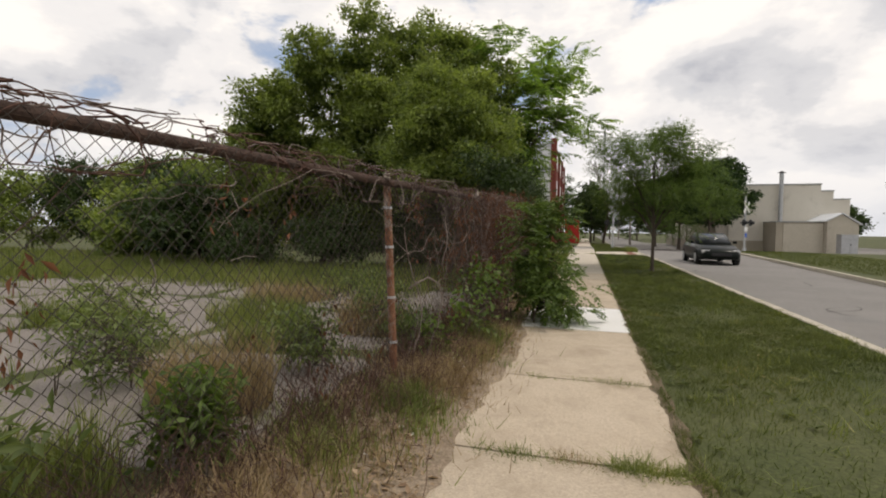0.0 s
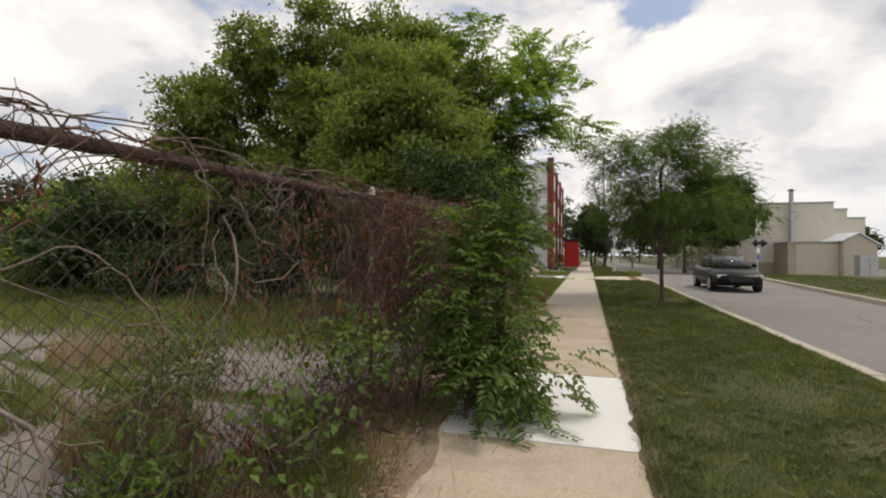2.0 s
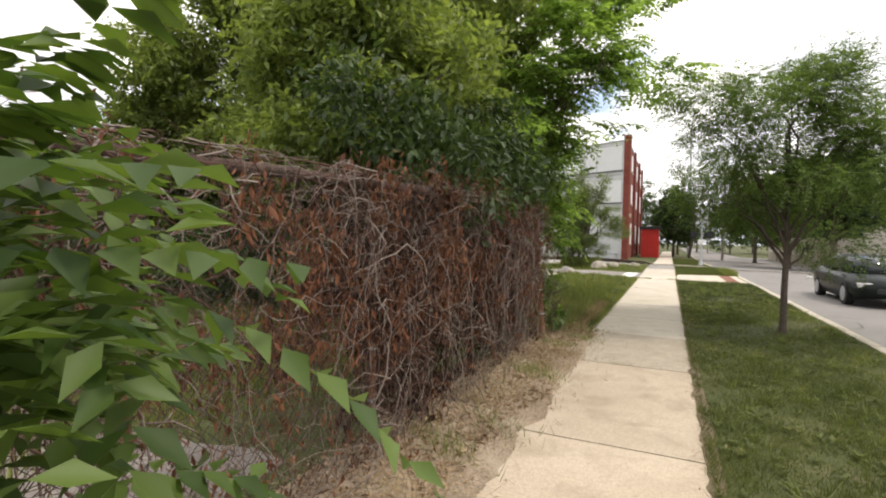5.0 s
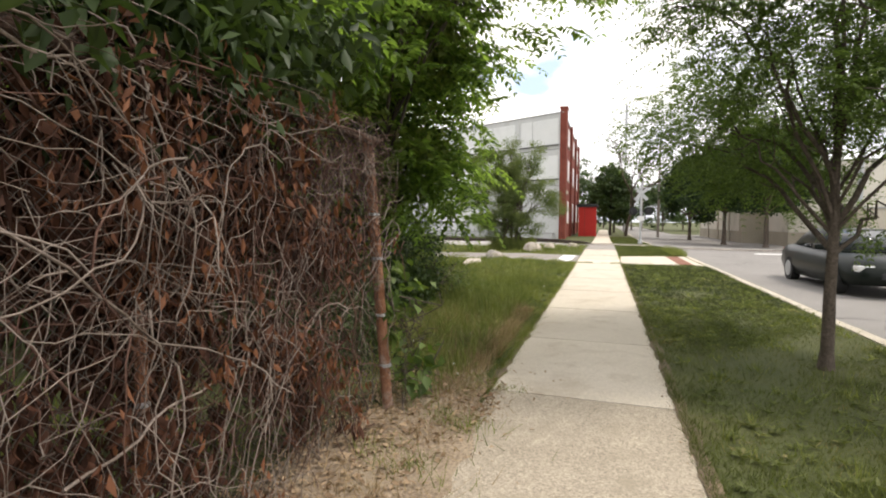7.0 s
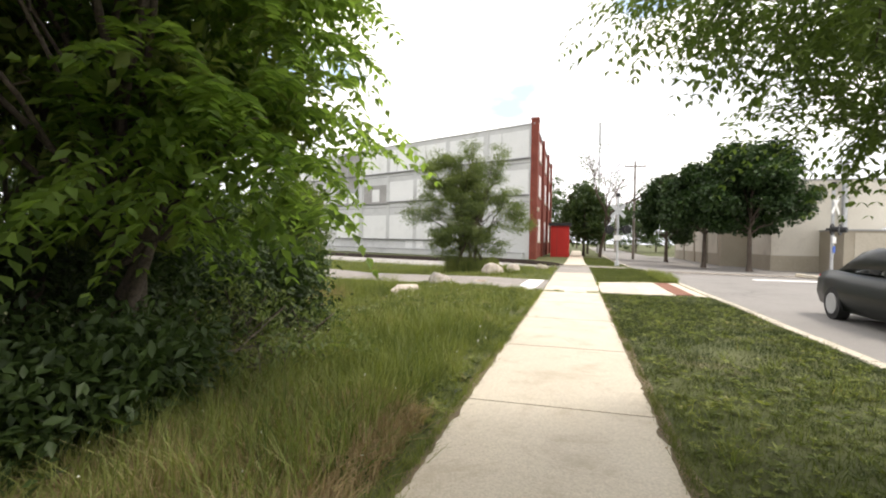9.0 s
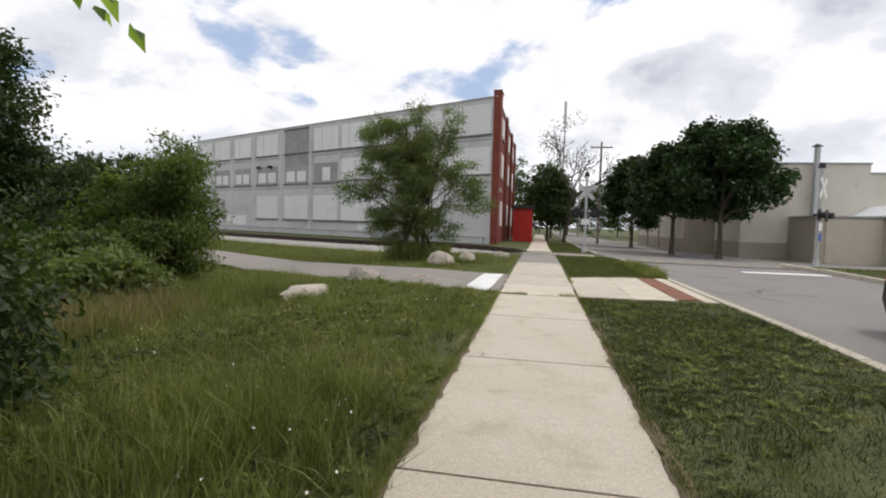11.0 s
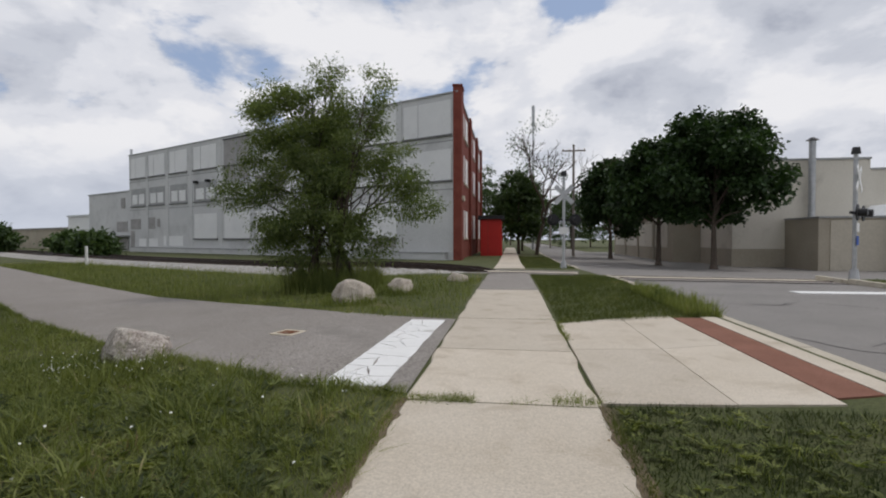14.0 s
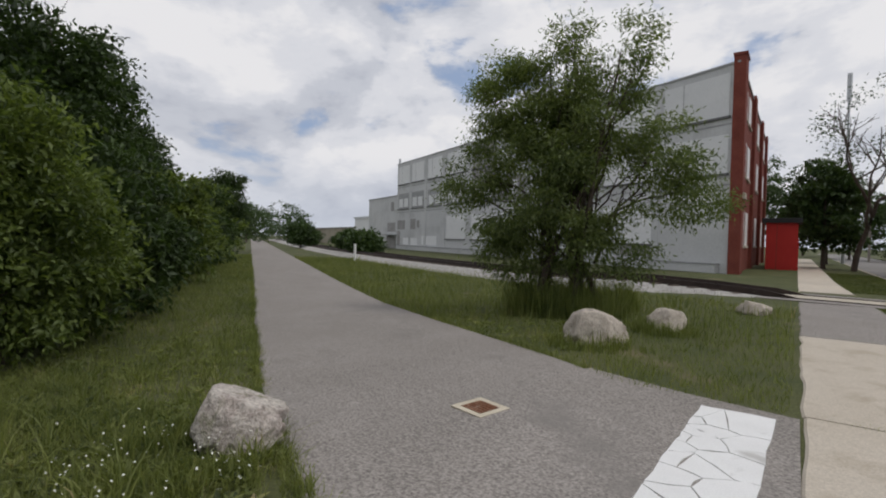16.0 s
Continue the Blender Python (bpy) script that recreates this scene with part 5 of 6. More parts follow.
def fence_top(y):
    return float(np.interp(y, [-9, 2.5, 5, 8, 10.5, 14.3], [1.78, 1.80, 1.85, 1.95, 2.08, 2.16]))


fence = tagged(empty("chain_link_fence"), "rusty chain-link fence overgrown with dead vines", "fence")
for y in (-4.3, -0.9, 2.64, 5.9, 9.2, 12.2, 14.3):
    h = fence_top(y)
    bm = bmesh.new()
    lean = 0.07 if y > 14 else 0.035 if 2 < y < 3 else 0.0
    back = 0.11 if 8 < y < 14 else 0.0
    add_tube(bm, (fence_x(y) + lean * 2 - back, y - lean, -0.1), (fence_x(y) - lean - back, y, h), 0.026 + lean * 0.25, 0.025 + lean * 0.25, 14)
    p = part("post", bm, M_RUST, fence, "rusty steel post")
    if y < 8:
        bm = bmesh.new()
        add_tube(bm, (fence_x(y) - lean, y, h), (fence_x(y) - lean, y, h + 0.045), 0.034, 0.030, 14)
        add_tube(bm, (fence_x(y) - lean, y, h + 0.045), (fence_x(y) - lean, y, h + 0.075), 0.030, 0.010, 14)
        part("post_cap", bm, M_KERB, p, "pale domed cap")
    for z in (0.35, 0.75, 1.2, 1.55):
        bm = bmesh.new()
        f = z / h
        xx, yy = fence_x(y) - back + lean * (2 - 3 * f), y - lean * (1 - f)
        add_tube(bm, (xx, yy, z - 0.011), (xx, yy, z + 0.011), 0.030 + lean * 0.27, 0.030 + lean * 0.27, 14)
        part("tie_band", bm, M_GALV, p)
ry = [-9.0, -4.3, -0.9, 2.64, 5.9, 9.2, 12.2, 14.3]
for a, b in zip(ry, ry[1:]):
    bm = bmesh.new()
    add_tube(bm, (fence_x(a), a, fence_top(a) - 0.03), (fence_x(b), b, fence_top(b) - 0.03), 0.034, 0.034, 12)
    part("top_rail", bm, M_DARKPIPE, fence, "dark rusted pipe")
net = Tubes()
cell = 0.042
k = 0
y = -6.0
while y < 14.2:
    n = int(fence_top(y) / cell)
    z = np.arange(n + 1) * cell
    zig = np.where(np.arange(n + 1) % 2 == k % 2, 0, cell)
    sag = 0.03 * np.sin(y * 1.3 + z)
    yy = y + zig + 0.006 * np.sin(z * 3 + y)
    pts = np.stack([fence_x(y) + 0.045 + sag + 0.004 * (np.arange(n + 1) % 2), yy, z + 0.02], 1)
    net.line(pts, 0.0027, 0.0027, 3)
    y += cell
    k += 1
net.done("wire_mesh", M_WIRE, fence, "diamond wire mesh")


# ---- dead vines ----


def wander(start, way, length, n, curl, fall, pull=None):
    pts = [np.array(start, float)]
    d = unit(np.array(way, float))
    for _ in range(n):
        d = unit(d + rng.normal(0, curl, 3) + [0, 0, -fall])
        q = pts[-1] + d * length / n
        if pull is not None:
            fx_ = fence_x(q[1]) + pull
            q[0] += (fx_ - q[0]) * 0.22
        q[2] = max(q[2], 0.015)
        pts.append(q)
    return np.array(pts)


def vine_mass(label, y0, y1, count, thick, z_hi, hang, depth, mats=(M_VINE, M_VINE_BROWN), share=0.45, leaves=0, leaf_mat=None, leaf_size=0.06, low=0.0, back=0.04, twigs=0, reach=1.0, curl=0.38, holes=0.0):
    ob = tagged(empty("dead_vines", (0, 0, 0)), label, "vines", kind="stuff")
    sets = [Tubes(), Tubes()]
    tips = []
    for i in range(count):
        y = rng.uniform(y0, y1)
        z = low + (fence_top(y) + 0.08 - low) * rng.random() ** (0.55 if hang else 1.0) * z_hi
        if holes and noise.noise(Vector((y * 1.5, z * 0.9, 8.0))) < holes - 0.5 and rng.random() < 0.8:
            continue
        pull = float(np.clip(rng.normal(back, depth), -0.42, 0.24))
        pull += 0.16 * noise.noise(Vector((y * 1.6, z * 1.8, 4.0)))
        x = fence_x(y) + pull
        kind = rng.random()
        if kind < 0.34:
            way, fall = (rng.normal(0, 0.3), rng.normal(0, 0.55), -1 + rng.normal(0, 0.35)), 0.10
        elif kind < 0.8:
            way, fall = (rng.normal(0, 0.3), rng.choice((-1, 1)) * 1.0, rng.normal(0.1, 0.5)), 0.07
        else:
            way, fall = (rng.normal(0.2, 0.5), rng.normal(0, 0.6), 0.8), 0.18
        pts = wander((x, y, z), way, rng.uniform(0.35, 1.4) * reach, 11 if reach < 1.5 else 18, curl, fall, pull)
        pts[:, 2] = np.minimum(pts[:, 2], fence_top(y) + rng.uniform(-0.12, 0.08) + 0.16 * noise.noise(Vector((y * 2.2, 1.0, 0))))
        pts[:, 1] = np.minimum(pts[:, 1], 14.27 + 0.03 * np.sin(np.arange(len(pts)) * 1.7 + i))
        r = thick * rng.choice((0.5, 0.7, 1.0, 1.0, 1.6)) * rng.uniform(0.7, 1.2)
        sets[0 if rng.random() < share else 1].line(pts, r, r * 0.45, 3 if r < 0.006 else 5)
        if twigs:
            for _ in range(twigs):
                k = rng.integers(3, 10)
                fork = unit(pts[k + 1] - pts[k]) + rng.normal(0, 0.55, 3)
                sets[0 if share > 0.5 else 1].line(wander(pts[k], fork, rng.uniform(0.08, 0.3), 6, 0.25, 0.02), r * 0.6, r * 0.25, 3)
        tips.append(pts[rng.integers(2, 11, 3)])
    for st, m, nm in zip(sets, mats, ("pale_stems", "brown_stems")):
        if st.v:
            st.done(nm, m, ob)
    if leaves:
        c = np.concatenate(tips)
        bunch = np.array([noise.noise(Vector((q[1] * 2.1, q[2] * 1.4, 2.0))) for q in c])
        bunch = np.where(c[:, 1] > 13.7, -1.0, bunch)
        c = c[bunch > -0.05] if (bunch > -0.05).sum() > 20 else c
        c = c[rng.integers(0, len(c), leaves)] + rng.normal(0, 0.05, (leaves, 3))
        n = leaves * 5
        p = np.repeat(c, 5, 0) + rng.normal(0, 0.022, (n, 3)) * [[1, 1, 2.6]]
        w = rng.normal(0, 0.38, (n, 3)) + [[0, 0, -1.0]]
        L = leaf_size * rng.uniform(0.6, 1.4, n)
        v, t = leaf_arrays(p, w, rng.normal(0, 1, (n, 3)), L, L * rng.uniform(0.2, 0.42, n))
        fast_mesh("dry_leaves", v, t, leaf_mat or L_DEAD, ob, "curled brown dead leaves")
    return ob


vine_mass("dense tangle of dead brown vines hanging on the fence", 8.7, 14.0, 820, 0.0030, 1.0, True, 0.10, share=0.22, leaves=620, leaf_size=0.06, holes=0.45)
# backing layer added for dark gaps; its leaf colour stands in for shade
vine_mass("added matted dead vines behind the wire mesh, leaves coloured dark for shade", 8.9, 14.1, 800, 0.0042, 0.97, True, 0.08, share=0.0, leaves=5200, leaf_mat=L_SHADEDEAD, leaf_size=0.095, back=-0.24, holes=0.15)
vine_mass("long pale bare vines over the front of the fence", 8.4, 13.6, 165, 0.0036, 1.0, True, 0.06, share=1.0, back=0.19, twigs=3, reach=1.7, curl=0.24)
vine_mass("dense dead vines at the end of the fence", 12.2, 14.2, 480, 0.0034, 1.0, True, 0.11, share=0.3, leaves=260, leaf_size=0.06)
vine_mass("thin dead vines trailing over the wire mesh", 6.5, 9.0, 180, 0.0030, 1.0, True, 0.07, share=0.4, leaves=270, leaf_size=0.045, holes=0.4)
vine_mass("dead brown brush against the fence", 5.1, 7.2, 1100, 0.0028, 0.95, True, 0.16, share=0.25, leaves=600, leaf_size=0.045, holes=0.3, back=0.14)
vine_mass("sparse dead brush on the wire mesh", 3.9, 5.2, 90, 0.0028, 0.95, True, 0.10, share=0.3, leaves=150, leaf_size=0.045)
vine_mass("sparse dead vines caught in the wire mesh", -4.0, 5.0, 46, 0.0030, 1.0, True, 0.04, share=0.6, leaves=60, leaf_size=0.05)
vine_mass("long pale vine stems looping across the wire mesh", 1.6, 6.6, 26, 0.0046, 0.95, True, 0.03, share=1.0, back=0.08, twigs=3, reach=1.7, curl=0.2)
# thick knotted stems along the top rail
top_vines = tagged(empty("rail_vines"), "knotted dead vine stems wound along the top rail", "vines", kind="stuff")
ta, tbr = Tubes(), Tubes()
for i in range(380):
    y = rng.uniform(-5, 12.5) if i % 3 == 0 else rng.uniform(-5, 9)
    x, z = fence_x(y) + rng.normal(0, 0.045), fence_top(y) + rng.normal(0.02, 0.05)
    pts = wander((x, y, z), (rng.normal(0, 0.25), rng.choice((-1, 1)), rng.normal(0.05, 0.25)), rng.uniform(0.3, 0.9), 12, 0.32, 0.015, 0.02)
    pts[:, 2] = np.clip(pts[:, 2], fence_top(y) - 0.22, fence_top(y) + (0.07 if y < 8 else 0.05))
    (ta if rng.random() < 0.4 else tbr).line(pts, rng.uniform(0.0025, 0.007), 0.002, 4)
for i in range(260):
    y = rng.uniform(-5, 9)
    pts = wander((fence_x(y), y, fence_top(y)), (rng.normal(0, 0.4), rng.normal(0, 0.7), 0.8), rng.uniform(0.05, 0.2), 6, 0.35, 0.05)
    tbr.line(pts, 0.0026, 0.0012, 3)
ta.done("pale_stems", M_VINE, top_vines)
tbr.done("brown_stems", M_VINE_BROWN, top_vines)
vine_mass("dead leaves and stems draped over the top of the fence", 8.0, 11.5, 260, 0.0030, 1.0, True, 0.09, share=0.35, leaves=620, leaf_size=0.062, low=1.25, back=0.06, reach=0.7)
vine_mass("curling dead stems tangled low on the wire mesh", 6.8, 9.6, 330, 0.0028, 0.62, False, 0.10, share=0.35, leaves=260, leaf_size=0.05, back=0.08, curl=0.5, holes=0.25)
vine_mass("pale looping stems over the tangle", 7.6, 12.0, 90, 0.0034, 1.0, True, 0.05, share=1.0, back=0.2, twigs=2, reach=1.1, curl=0.55)

# ---- shrubs at the fence ----
tree("privet_shrub", "green shrub leaning from the fence over the sidewalk", -0.73, 5.95, 0, [(0.1, 0.1, 0.9, 0.28, 0.4, 0.5), (0.45, -0.1, 0.45, 0.36, 0.36, 0.28), (0.34, 0.2, 0.75, 0.38, 0.36, 0.32), (0.12, 0.2, 1.35, 0.22, 0.32, 0.3), (0.28, 0.25, 1.4, 0.26, 0.3, 0.28), (0.34, 0.35, 1.66, 0.16, 0.24, 0.16), (0.5, -0.1, 0.35, 0.35, 0.4, 0.2)], L_PLANT, M_BARK, 0.020, 5, 190, 3, 0.11, 0.36, "frond", 18, category="shrub", hang=0.12)
tree("climbing_weed", "leafy green climber low on the fence", -1.2, 4.7, 0, [(0, 0, 0.45, 0.25, 0.7, 0.4), (0, 0.5, 0.7, 0.2, 0.4, 0.3), (0.05, -0.6, 0.3, 0.25, 0.4, 0.25)], L_PLANT, M_BARK, 0.01, 4, 90, 8, 0.10, 0.06, "leaf", 8, category="shrub", wide=0.7)
tree("tall_weeds", "pale green weeds at the edge of the shade under the trees", -2.5, 18.9, 0, [(0, 0, 0.4, 0.4, 0.5, 0.35), (0.2, 0.7, 0.35, 0.35, 0.5, 0.3), (-0.5, 0.3, 0.55, 0.4, 0.5, 0.4)], L_SHRUB, M_BARK, 0.01, 4, 120, 10, 0.10, 0.07, "leaf", 8, category="shrub", wide=0.4)
tree("climbing_weed", "leafy green climber on the end post", -1.45, 14.35, 0, [(0.1, 0.05, 0.75, 0.14, 0.16, 0.35), (0.12, 0.1, 0.25, 0.2, 0.2, 0.2)], L_PLANT, M_BARK, 0.008, 3, 26, 5, 0.07, 0.10, "leaf", 6, category="shrub", wide=0.75)
for x, y, r, h, s in ((-1.95, 0.75, 0.13, 0.55, 1), (-2.4, 2.6, 0.36, 0.6, 2), (-3.6, 1.6, 0.5, 0.7, 3), (-2.3, 4.3, 0.5, 0.7, 4), (-3.4, 5.6, 0.7, 0.8, 5), (-5.0, 2.8, 0.6, 0.8, 6), (-1.6, 3.6, 0.22, 0.36, 7), (-2.0, -0.6, 0.5, 0.9, 8)):
    tree("lot_weed", "tall green weed growing in the lot", x, y, 0, lobes_random(r, 0.02, h, 5, 200 + s), L_PLANT if s in (1, 7) else L_SHRUB, M_BARK, 0.008, 5, 64, 12, 0.09, 0.085 if s != 1 else 0.10, "leaf", 8, category="weed", wide=0.3)
tree("leaning_sapling", "dark green sapling with broad leaves leaning over the fence top", -2.15, 10.9, 0, [(0.3, 0.1, 2.55, 0.5, 0.9, 0.5), (0.4, 0.5, 2.0, 0.3, 0.6, 0.3), (0.1, 1.2, 2.9, 0.7, 0.9, 0.6), (0.3, 2.1, 2.4, 0.5, 0.8, 0.5), (0.0, -0.7, 2.9, 0.5, 0.7, 0.5), (0.5, 1.6, 2.1, 0.2, 0.5, 0.25), (0.75, 0.9, 2.25, 0.3, 0.8, 0.3), (0.7, 2.0, 2.35, 0.3, 0.6, 0.3), (0.6, -0.7, 2.35, 0.35, 0.7, 0.35), (0.8, -0.3, 2.0, 0.2, 0.4, 0.3)], L_DARK, M_BARK, 0.02, 3, 680, 14, 0.14, 0.10, "leaf", 14, category="shrub", wide=0.45, hang=0.3)
# dry brush at the foot of the fence
for y0, y1, cnt in ((-1.5, 3.2, 1000), (3.0, 6.0, 560)):
    ob = tagged(empty("dry_brush"), "dry brown weed stems at the foot of the fence", "weeds", kind="stuff")
    tt = Tubes()
    for i in range(cnt):
        y = rng.uniform(y0, y1)
        pts = wander((fence_x(y) + rng.normal(0.16, 0.28), y, 0), (rng.normal(0, 0.35), rng.normal(0, 0.35), 1), rng.uniform(0.15, 0.6), 7, 0.2, 0.03)
        tt.line(pts, 0.0028, 0.001, 3)
        for _ in range(2):
            a = pts[rng.integers(2, 7)]
            tt.line(wander(a, rng.normal(0, 0.7, 3) + [0, 0, 0.6], 0.14, 3, 0.2, 0.0), 0.0016, 0.0008, 3)
    tt.done("stems", M_VINE_BROWN, ob)

# ---- old lot ----
lot = tagged(empty("old_lot"), "broken old asphalt lot with weeds in its cracks", "lot", kind="structure")
rl = random.Random(11)
corner = {(i, j): (-1.75 - 2.75 * i + rl.uniform(-0.45, 0.45) * (i > 0), -7.6 + 2.7 * j + rl.uniform(-0.5, 0.5) + 0.12 * i) for i in range(6) for j in range(7)}
plates = []
for i in range(5):
    for j in range(6):
        q = [corner[i, j], corner[i + 1, j], corner[i + 1, j + 1], corner[i, j + 1]]
        cx, cy = sum(p[0] for p in q) / 4, sum(p[1] for p in q) / 4
        if (i == 4 and j in (0, 5)) or (i > 1 and rl.random() < 0.10):
            continue
        gap = rl.uniform(0.02, 0.09)
        q = [(cx + (x - cx) * (1 - gap), cy + (y - cy) * (1 - gap)) for x, y in q]
        plates.append(q)
        pts = []
        for (ax, ay), (bx, by) in zip(q, q[1:] + q[:1]):
            for m in range(7):
                f = m / 7
                px, py = ax + (bx - ax) * f, ay + (by - ay) * f
                k = 1 - rl.uniform(0.0, 0.10) - (0.05 if m == 0 else 0)
                pts.append((cx + (px - cx) * k, cy + (py - cy) * k))
        n = len(pts)
        bm = bmesh.new()
        top = [bm.verts.new((x, y, 0.014)) for x, y in pts]
        low = [bm.verts.new((cx + (x - cx) * 1.02, cy + (y - cy) * 1.02, -0.01)) for x, y in pts]
        bm.faces.new(top)
        for a in range(n):
            b = (a + 1) % n
            bm.faces.new((top[b], top[a], low[a], low[b]))
        bmesh.ops.recalc_face_normals(bm, faces=bm.faces)
        part("asphalt_piece", bm, M_LOT, lot)


def on_plate(x, y):
    """Which points lie on a piece of the lot."""
    hit = np.zeros(len(x), bool)
    for q in plates:
        inside = np.ones(len(x), bool)
        for (ax, ay), (bx, by) in zip(q, q[1:] + q[:1]):
            inside &= ((bx - ax) * (y - ay) - (by - ay) * (x - ax)) < 0.0
        hit |= inside
    return hit


# bare dirt between fence and sidewalk
V, F = [], []
yy = np.arange(-8, 15.6, 0.07)
for y in yy:
    w = noise.fractal(Vector((y * 0.9, 3.1, 0)), 0.7, 2.0, 6) * 0.13
    inner = float(np.interp(y, [-8, 4.5, 5.6, 8, 9, 12.5, 14, 15.2, 15.6], [-0.60, -0.58, -0.72, -0.72, -0.56, -0.55, -0.70, -0.84, -0.95])) + w
    far_x = float(np.interp(y, [-8, 0, 5, 13.8, 15.6], [-2.3, -1.95, -1.75, -1.7, -1.0]))
    for x, z in ((far_x, 0.003), ((far_x + inner) / 2, 0.030), (inner - 0.10, 0.028), (inner, 0.0195)):
        V.append((x, y, z + 0.006 * noise.noise(Vector((x * 5, y * 5, 0)))))
for j in range(len(yy) - 1):
    for i in range(3):
        a = j * 4 + i
        F.append((a, a + 1, a + 5, a + 4))
tagged(mesh_object("dirt_strip", V, F, M_DIRT), "bare dry dirt under the fence", "dirt", kind="structure")

# ---- grass ----


def blades(name, label, mat, x, y, height, width, lean=0.45, dz=0.0, category="grass"):
    n = len(x)
    z = slope(x, y) + dz
    a = rng.uniform(0, 2 * math.pi, n)
    clump = np.sin(x * 4.1 + np.sin(y * 2.3) * 2.0) * np.sin(y * 3.7 + np.sin(x * 1.9) * 2.0) + 0.6 * np.sin(x * 9.7 + y * 3.1) * np.sin(y * 11.3 - x * 2.7)
    h = height * rng.uniform(0.55, 1.25, n) * (1 + 0.38 * clump)
    l = h * lean * rng.normal(0, 1, n)
    b = rng.uniform(0, 2 * math.pi, n)
    base = np.stack([x, y, z - 0.01], 1)
    side = np.stack([np.cos(a), np.sin(a), np.zeros(n)], 1) * (width * rng.uniform(0.6, 1.3, n))[:, None] / 2
    off = np.stack([np.cos(b) * l, np.sin(b) * l, np.zeros(n)], 1)
    up = np.array([[0, 0, 1.0]])
    i = np.arange(n)[:, None]
    if height < 0.14:
        v = np.stack([base - side, base + side, base + off + up * h[:, None]], 1).reshape(-1, 3)
        t = i * 3 + [[0, 1, 2]]
    else:
        v = np.stack([base - side, base + side, base + side * 0.7 + off * 0.35 + up * (h * 0.6)[:, None], base - side * 0.7 + off * 0.35 + up * (h * 0.6)[:, None], base + off + up * h[:, None]], 1).reshape(-1, 3)
        t = np.concatenate([i * 5 + [[0, 1, 2]], i * 5 + [[0, 2, 3]], i * 5 + [[3, 2, 4]]])
    ob = fast_mesh(name, v, t, mat)
    return tagged(ob, label, category, kind="stuff")


def area(n, x0, x1, y0, y1, keep=None, patch=0.0):
    x, y = rng.uniform(x0, x1, n), rng.uniform(y0, y1, n)
    m = np.ones(n, bool)
    if keep is not None:
        m &= keep(x, y)
    if patch:
        f = np.sin(x * 1.7 + np.sin(y * 0.9) * 2) + np.sin(y * 1.3 + np.sin(x * 1.1) * 2) + rng.normal(0, 0.7, n)
        m &= f > -1.6 + patch
    return x[m], y[m]


def off_trail(x, y):
    o = x * TN[0] + y * TN[1]
    s_ = x * TD[0] + y * TD[1]
    return ~((o > 22.8) & (o < trail_far(s_) + 0.05) & (x < -2.7)) & ~((x > -4.4) & (x < -0.74) & (y > np.interp(-x, [0.77, 1.8, 2.75, 4.4], [28.72, 28.85, 29.2, 30.02])) & (y < np.interp(-x, [0.77, 1.6, 2.6, 4.4], [32.4, 32.55, 32.85, 33.6])))


def no_ramp(x, y):
    return ~((x > 0.7) & (x < 3.45) & (y > 28.7) & (y < 32.1 + 0.45 * np.clip(x - 0.8, 0, 2.2)))


x, y = area(120000, 0.80, 3.38, 0.5, 22.5, lambda x, y: y < 20.5 + rng.normal(0, 1.0, len(y)), 0.25)
blades("verge_grass", "mown green verge grass", L_GRASS, x, y, 0.062, 0.007, 0.75)
x, y = area(65000, 0.80, 3.38, 18.5, 28.65, lambda x, y: y > 20.5 + rng.normal(0, 1.0, len(y)), 0.15)
blades("verge_grass", "darker green verge grass", L_DARKGRASS, x, y, 0.065, 0.008, 0.9)
x, y = area(60000, 0.78, 3.38, 4.0, 14.0, None, 0.25)
blades("verge_grass", "mown green verge grass", L_GRASS, x, y, 0.055, 0.006, 0.75)
x, y = area(40000, 0.8, 3.4, 31.8, 43.0, no_ramp)
blades("verge_grass", "rough green grass before the railway", L_GRASS, x, y, 0.08, 0.010)
x, y = area(3500, 2.9, 3.45, 32.8, 37.0, no_ramp)
blades("kerb_weeds", "taller weeds along the kerb", L_TALL, x, y, 0.24, 0.010)
x, y = area(16000, 0.8, 3.4, 50, 70)
blades("verge_grass", "green grass beyond the railway", L_GRASS, x, y, 0.09, 0.02)
x, y = area(190000, -7.5, -0.74, 14.6, 29.6, lambda x, y: off_trail(x, y) & (x < -0.8 + 0.1 * np.sin(y * 3)) & ~((x < -2.2) & (y < 20) & (rng.random(len(x)) < 0.88)), 0.15)
blades("lawn_grass", "uneven green grass beside the sidewalk", L_TALL, x, y, 0.105, 0.008, 1.05)
x, y = area(17000, -2.6, -1.1, 14.4, 22.5, None, 0.7)
blades("long_grass", "long seeding grass under the trees", L_TALL, x, y, 0.30, 0.009, 0.6)
x, y = area(40000, -2.6, -0.9, 14.3, 18.8, None, 1.3)
blades("dry_grass", "dry straw-coloured grass patches", L_DRYGRASS, x, y, 0.16, 0.007, 1.0)
x, y = area(9000, -7.0, -4.6, 22.5, 28.5, None, 0.4)
blades("long_grass", "long weedy grass by the bushes", L_TALL, x, y, 0.38, 0.009, 0.4)
x, y = area(5000, -6.6, -4.8, 23.0, 25.5)
blades("dry_grass", "dry straw-coloured stems by the bushes", L_DRYGRASS, x, y, 0.4, 0.006, 0.35)
s_, o_ = rng.uniform(16, 60, 70000), rng.uniform(20.2, 22.86, 70000)
x, y = TD[0] * s_ + TN[0] * o_, TD[1] * s_ + TN[1] * o_
m = (x < -2.9)
blades("trail_grass", "grass along the trail's edge", L_TALL, x[m], y[m], 0.11, 0.010)
s_, o_ = rng.uniform(14, 55, 100000), rng.random(100000) ** 1.3 * 7.5
